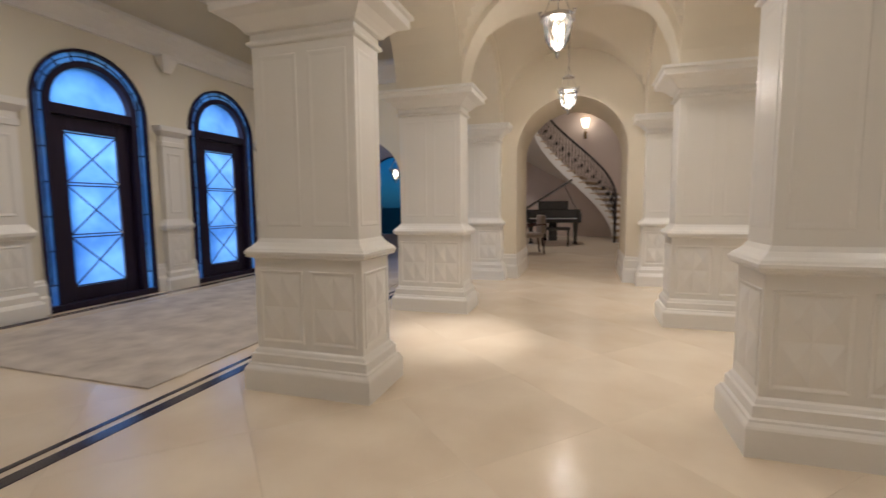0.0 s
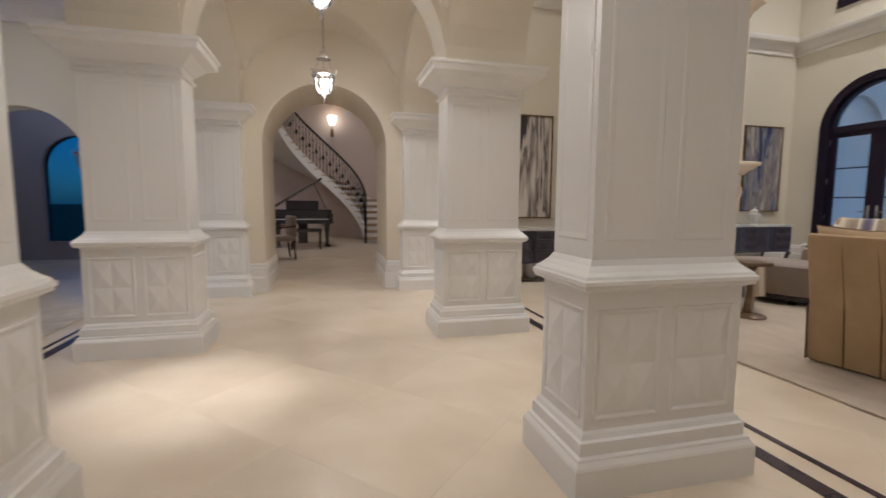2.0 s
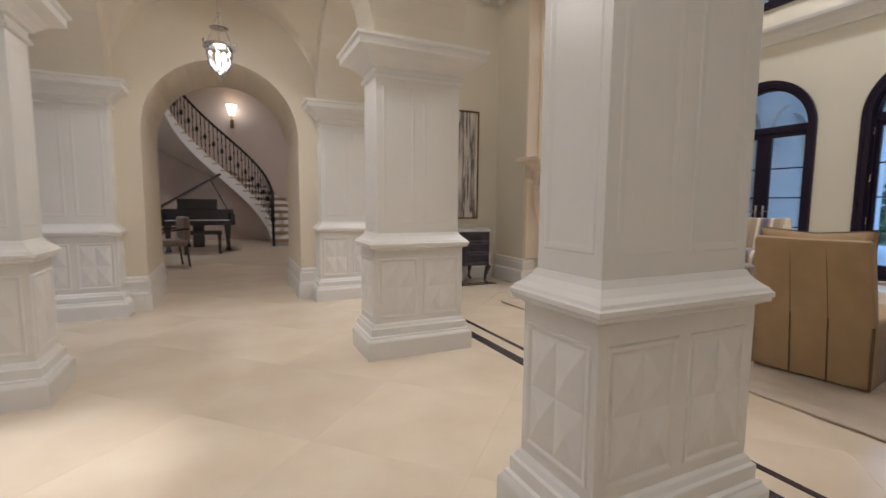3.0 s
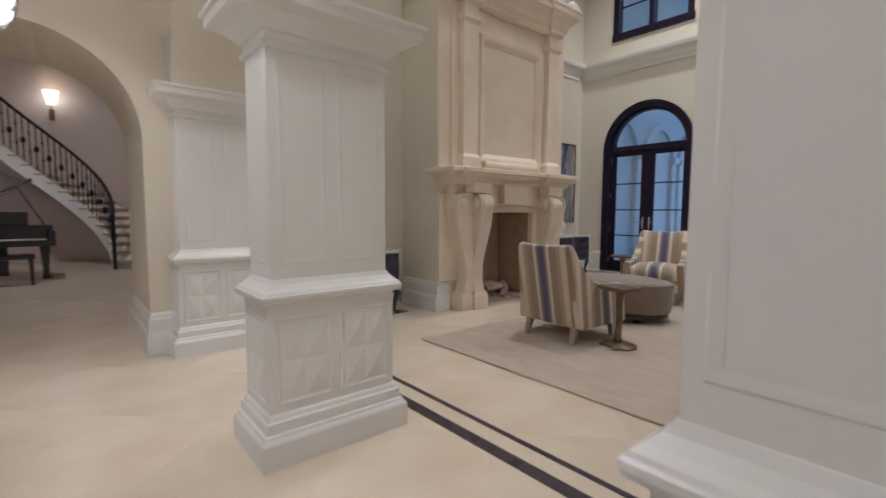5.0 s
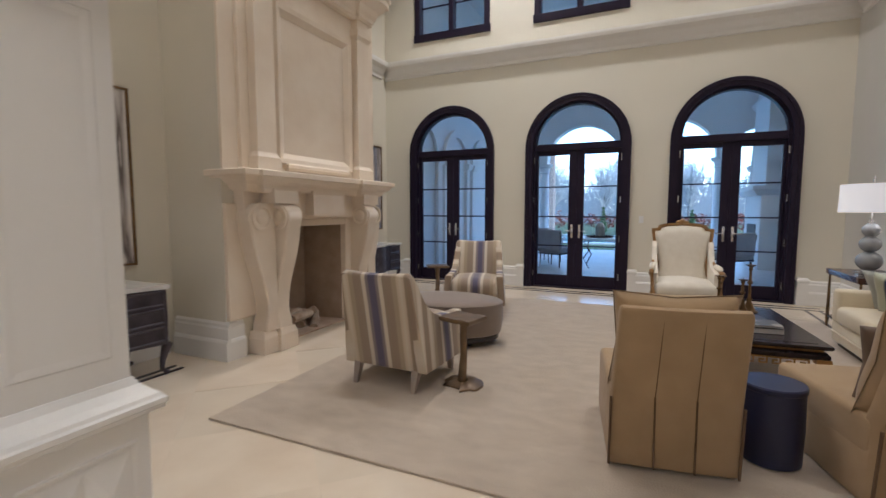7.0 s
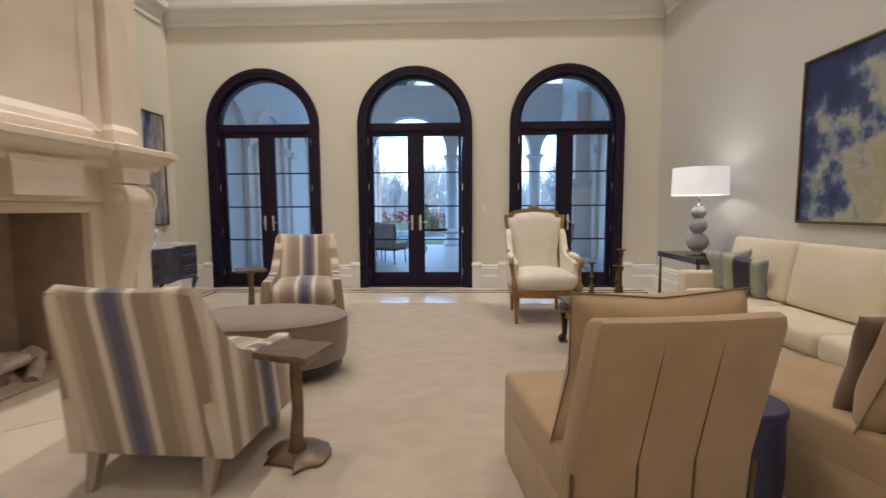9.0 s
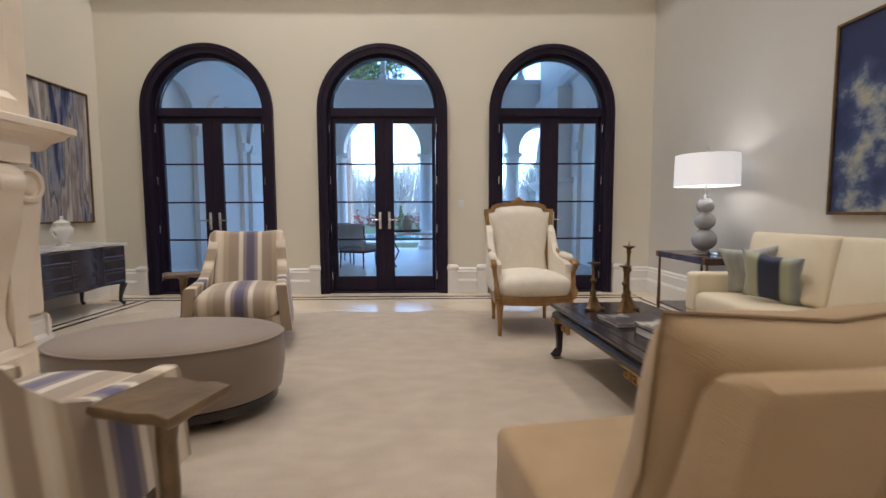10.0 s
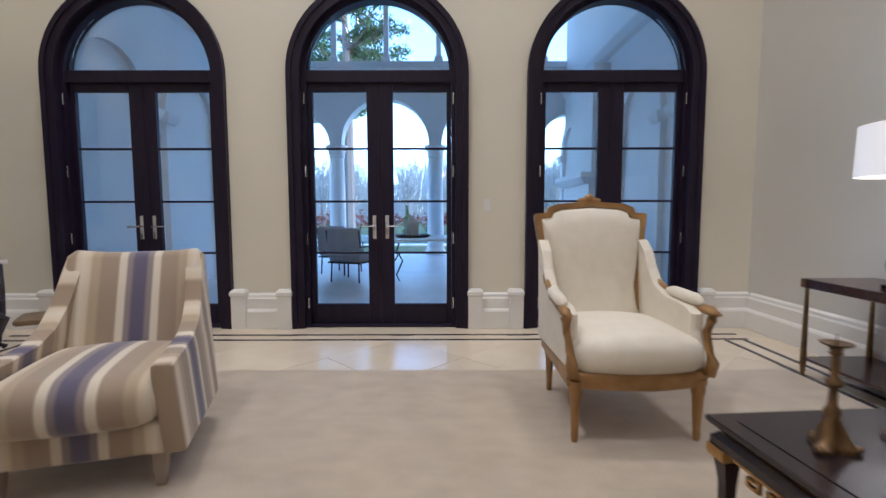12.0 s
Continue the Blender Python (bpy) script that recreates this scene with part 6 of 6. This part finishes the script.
# ---- gallery lanterns ----
def lantern(m):
    t = thing("hanging_lantern", "bell-jar lantern of clear glass and nickel, lit", "lantern", "gallery lanterns")
    P("smoke_bell", M_CHROME, t, lathe, [(0.02, 0.30), (0.05, 0.285), (0.075, 0.27), (0.07, 0.27), (0.02, 0.29)], n=20, smooth=True)
    for a in (90, 210, 330):
        c, s = math.cos(radians(a)), math.sin(radians(a))
        P("chain", M_CHROME, t, tube, [(0.10 * c, 0.10 * s, 0.14), (0.05 * c, 0.05 * s, 0.27), (0.005 * c, 0.005 * s, 0.40)], 0.004, 5)
        P("scroll", M_CHROME, t, tube, [(0.10 * c, 0.10 * s, 0.11), (0.135 * c, 0.135 * s, 0.12), (0.145 * c, 0.145 * s, 0.145), (0.125 * c, 0.125 * s, 0.15)], 0.006, 6)
    P("collar", M_CHROME, t, lathe, [(0.105, 0.10), (0.125, 0.105), (0.125, 0.13), (0.105, 0.14)], n=24, angle=40)
    bm = bmesh.new(); rings(bm, [[(r * math.cos(2 * math.pi * i / 24), r * math.sin(2 * math.pi * i / 24), z) for i in range(24)] for r, z in ((0.105, 0.12), (0.10, 0.05), (0.085, -0.03), (0.05, -0.085), (0.012, -0.10))], caps=False)
    g = link("bell_glass", bm, M_CLEAR, t, smooth=True); g.visible_shadow = False
    P("finial", M_CHROME, t, lathe, [(0.012, -0.10), (0.02, -0.115), (0.008, -0.13), (0.014, -0.145), (0.002, -0.165)], n=12, smooth=True)
    for a in (0, 120, 240):
        c, s = 0.03 * math.cos(radians(a)), 0.03 * math.sin(radians(a))
        P("candle", M_PORC, t, lathe, [(0.010, -0.06), (0.010, 0.0)], c, s, 8)
        b = P("bulb", M_BULB, t, lathe, [(0.006, 0.0), (0.015, 0.025), (0.011, 0.055), (0.002, 0.08)], c, s, 10, smooth=True); b.visible_shadow = False
    P("rod", M_CHROME, t, tube, [(0, 0, 0.40), (0, 0, 0.60), (0, 0, 0.92)], 0.006, 6, [0.006, 0.012, 0.006])
    P("ceiling_rose", M_CHROME, t, lathe, [(0.05, 0.95), (0.045, 0.91), (0.01, 0.89)], n=16)
    t.matrix_world = m
    return t


LANTERNS = (6.07, 1.76, 3.91, 8.25)
ln = lantern(pose(XC, LANTERNS[0], 2.29))
for y in LANTERNS[1:]: copy_thing(ln, pose(XC, y, 2.29))
far = copy_thing(ln, pose(-1.53, 11.5, 1.72))
tagged(far, "clear glass lantern on a long rod in the side room, lit", "lantern", "side room lanterns")
P("rod", M_CHROME, far, tube, [(0, 0, 0.87), (0, 0, 2.5), (0, 0, 4.28)], 0.006, 6)


# crystal chandelier in the middle of the living room, mirrored in the garden doors
def chandelier(m):
    t = thing("chandelier", "crystal chandelier with candle bulbs, lit", "chandelier")
    P("rod", M_CHROME, t, tube, [(0, 0, 0.45), (0, 0, 1.8), (0, 0, 3.12)], 0.012, 6)
    P("hub", M_CHROME, t, lathe, [(0.02, 0.0), (0.09, 0.06), (0.05, 0.14), (0.03, 0.3), (0.07, 0.4), (0.02, 0.46)], n=16, smooth=True)
    for k in range(10):
        a = 2 * math.pi * k / 10
        c, s, r = math.cos(a), math.sin(a), 0.74
        P("arm", M_CHROME, t, tube, [(0.05 * c, 0.05 * s, 0.16), (0.3 * c, 0.3 * s, 0.02), (0.6 * c, 0.6 * s, 0.02), (r * c, r * s, 0.14)], 0.012, 6, smooth=True)
        P("drip_pan", M_CLEAR, t, lathe, [(0.01, 0.14), (0.06, 0.155), (0.065, 0.165), (0.01, 0.15)], r * c, r * s, 12)
        P("candle", M_PORC, t, lathe, [(0.012, 0.15), (0.012, 0.24)], r * c, r * s, 8)
        P("bulb", M_BULB, t, lathe, [(0.008, 0.24), (0.018, 0.27), (0.012, 0.31), (0.002, 0.335)], r * c, r * s, 10, smooth=True)
        for q, z in ((r, 0.08), (0.45, -0.08), (0.25, -0.12)):
            P("crystal_drop", M_CLEAR, t, lathe, [(0.002, 0.03), (0.014, 0.0), (0.018, -0.03), (0.002, -0.07)], q * c, q * s, 6, z)
    t.matrix_world = m
    return t


chandelier(pose(7.4, 7.1, 4.08))

# ---- stair hall ----
stairs = thing("curved_staircase", "sweeping stone staircase with dark iron balustrade", "staircase")
NS, RISE, RI, RO = 22, 0.18, 1.2, 2.33
def polar(r, a, z): return (SC[0] + r * math.cos(a), SC[1] + r * math.sin(a), z)
def angle_of(i): return radians(-12 + i * 9.2)
for i in range(NS):
    bm = bmesh.new(); a0, a1, z1 = angle_of(i), angle_of(i + 1.1), (i + 1) * RISE
    rings(bm, [[polar(RI - 0.03, a0 - 0.02, z), polar(RO, a0 - 0.01, z), polar(RO, a1, z), polar(RI - 0.03, a1, z)] for z in (z1 - 0.035, z1)])
    link("tread", bm, M_TREAD, stairs)
    bm = bmesh.new(); rings(bm, [[polar(RI, a0, z), polar(RO, a0, z), polar(RO, angle_of(i + 1), z), polar(RI, angle_of(i + 1), z)] for z in (max(0, z1 - 0.22), z1 - 0.035)])
    link("riser", bm, M_TREAD, stairs)
bm = bmesh.new()
rings(bm, [[polar(RI - 0.02, angle_of(k), max(0.0, k * RISE + 0.10)), polar(RO, angle_of(k), max(0.0, k * RISE + 0.10)), polar(RO, angle_of(k), max(-0.02, k * RISE - 0.24)), polar(RI - 0.02, angle_of(k), max(-0.02, k * RISE - 0.24))] for k in range(NS + 1)])
link("stringer", bm, M_TRIM, stairs, "smooth plastered underside", angle=40)
for i in range(NS * 2):
    f = 0.25 + i / 2; a, zb = angle_of(f), (int(f) + 1) * RISE
    bm = bmesh.new(); p = polar(RI + 0.03, a, zb); zt = f * RISE + 1.05
    tube(bm, [p, (p[0], p[1], zt)], 0.012, 6)
    if i % 2: soft(bm, p[0], p[1], (zb + zt) / 2, 0.045, 0.045, 0.07, 0.9, 0.9, 8, 6)
    else:
        for q in (0.3, 0.7): soft(bm, p[0], p[1], zb + (zt - zb) * q, 0.022, 0.022, 0.05, 0.9, 0.9, 8, 6)
    link("baluster", bm, M_IRON, stairs)
P("handrail", M_IRON, stairs, tube, [polar(RI + 0.03, angle_of(k / 2), k / 2 * RISE + 1.06) for k in range(0, NS * 2 + 1)], 0.032, 8, smooth=True)
P("newel", M_IRON, stairs, tube, [polar(RI + 0.03, angle_of(-0.1), 0), polar(RI + 0.03, angle_of(-0.1), 1.08)], 0.035, 8)

pn = thing("grand_piano", "black grand piano with the lid propped open", "piano")
def pcase(k=1.0):
    right = [(0.72, -0.05), (0.74, 0.25), (0.70, 0.55), (0.52, 0.85), (0.30, 1.1), (0.18, 1.35), (-0.05, 1.52), (-0.35, 1.55), (-0.62, 1.42), (-0.74, 1.15)]
    return [(x * k, y) for x, y in [(-0.74, -0.05)] + right]
bm = bmesh.new(); rings(bm, [[(x, y, z) for x, y in pcase()] for z in (0.62, 0.95)]); link("case", bm, M_EBONY, pn, angle=40)
P("keybed", M_EBONY, pn, rbox, -0.74, 0.74, -0.32, -0.02, 0.60, 0.70, 0.01)
P("keys", M_PORC, pn, rbox, -0.62, 0.62, -0.28, -0.08, 0.70, 0.72, 0.003, label="row of ivory keys")
for s in (-1, 1): P("cheek", M_EBONY, pn, rbox, *sorted((s * 0.64, s * 0.74)), -0.32, -0.02, 0.70, 0.86, 0.01)
P("fallboard", M_EBONY, pn, rbox, -0.64, 0.64, -0.07, -0.03, 0.70, 0.93, 0.01)
P("music_desk", M_EBONY, pn, rbox, -0.40, 0.40, 0.05, 0.08, 0.95, 1.18, 0.01)
bm = bmesh.new(); hinge = pose(-0.74, 0, 0.96, 0, -32, 0)
rings(bm, [[hinge @ Vector((x + 0.74, y, z)) for x, y in pcase()] for z in (0, 0.045)]); link("lid", bm, M_EBONY, pn)
P("prop", M_EBONY, pn, tube, [(0.62, 0.35, 0.95), (0.30, 0.35, 1.60)], 0.012, 6)
for x, y in ((-0.6, 0.08), (0.6, 0.08), (-0.25, 1.3)): P("leg", M_EBONY, pn, rect_loft, x, y, 0.05, 0.05, [(0.02, 0), (-0.01, 0.08), (0.0, 0.3), (0.03, 0.62)])
P("lyre", M_EBONY, pn, rbox, -0.12, 0.12, 0.1, 0.16, 0.08, 0.62, 0.02)
pn.matrix_world = pose(1.45, 15.45, 0, 0, 0, 3)
pb = thing("piano_bench", "black piano bench with button seat", "bench")
P("seat", M_EBONY, pb, rbox, -0.38, 0.38, -0.18, 0.18, 0.42, 0.50, 0.02)
for x in (-0.33, 0.33):
    for y in (-0.14, 0.14): P("leg", M_EBONY, pb, rect_loft, x, y, 0.02, 0.02, [(0, 0), (0.01, 0.42)])
pb.matrix_world = pose(1.55, 14.85, 0, 0, 0, 3)
hc = thing("side_chair", "upholstered wooden side chair near the piano", "chair")
P("seat", M_GREY, hc, rbox, -0.26, 0.26, -0.25, 0.25, 0.36, 0.47, 0.04, 3, smooth=True)
P("backrest", M_GREY, hc, rbox, -0.30, -0.20, -0.25, 0.25, 0.45, 0.86, 0.04, 3, smooth=True)
for x in (-0.23, 0.23):
    for y in (-0.21, 0.21): P("leg", M_MAHOG, hc, tube, [(x * 1.2, y, 0), (x, y, 0.38)], 0.02, 6)
for s in (-1, 1): P("arm", M_MAHOG, hc, tube, [(-0.26, s * 0.27, 0.66), (0.12, s * 0.28, 0.62), (0.22, s * 0.26, 0.42)], 0.02, 6)
hc.matrix_world = pose(1.12, 12.85, 0, 0, 0, 200)
wn = thing("wall_sconce", "lit brass wall sconce with a flared glass shade", "sconce")
b = P("shade", M_SCONCE, wn, lathe, [(0.07, 0), (0.09, 0.1), (0.14, 0.28), (0.13, 0.28), (0.08, 0.1), (0.06, 0.01)], n=20, smooth=True); b.visible_shadow = False
P("stem", M_BRASS, wn, tube, [(0, 0, -0.02), (0, 0.02, -0.2), (0, 0.16, -0.25)], 0.012, 6)
P("backplate", M_BRASS, wn, rbox, -0.05, 0.05, 0.15, 0.18, -0.35, -0.1, 0.01)
wn.matrix_world = pose(2.25, 18.62, 3.62)

# ---- small fixtures ----
def plate(m, label):
    t = thing("wall_switch", label, "switch", "wall plates")
    P("plate", M_PLAST, t, rbox, -0.035, 0.035, 0.001, 0.009, -0.058, 0.058, 0.003)
    P("rocker", M_PLAST, t, rbox, -0.016, 0.016, 0.008, 0.014, -0.032, 0.032, 0.002)
    t.matrix_world = m


plate(pose(XE, 5.69, 1.24, 0, 0, 90), "white switch plate beside the garden door")
plate(pose(4.1, 9.84, 2.55, 0, 0, 180), "white wall plate high on the niche wall")

# ---- floor tiles, laid on the diagonal ----
TS = 0.78
bm = bmesh.new()
q = TS / 2 - 0.0003
rings(bm, [[(x * k, y * k, z) for x, y in ((-q, -q), (q, -q), (q, q), (-q, q))] for z, k in ((-0.012, 1.0), (-0.0003, 1.0), (0.0, 0.9985))])
me = bpy.data.meshes.new("tile"); bmesh.ops.recalc_face_normals(bm, faces=bm.faces); bm.to_mesh(me); bm.free(); me.materials.append(M_FLOOR)
R2 = TS / math.sqrt(2)
for i in range(-12, 26):
    for j in range(-6, 40):
        if (i + j) % 2: continue
        x, y = 0.2 + i * R2, 1.0 + j * R2
        if not ((-2.9 < x < 5.0 and 2.0 < y < 13.0) or (9.9 < x < 11.2 and 3 < y < 10.5) or (5 < x < 10 and 8.3 < y < 9.0)): continue
        ob = new("tile", me); ob.parent = floor
        ob.matrix_basis = pose(x, y, 0, 0, 0, 45)
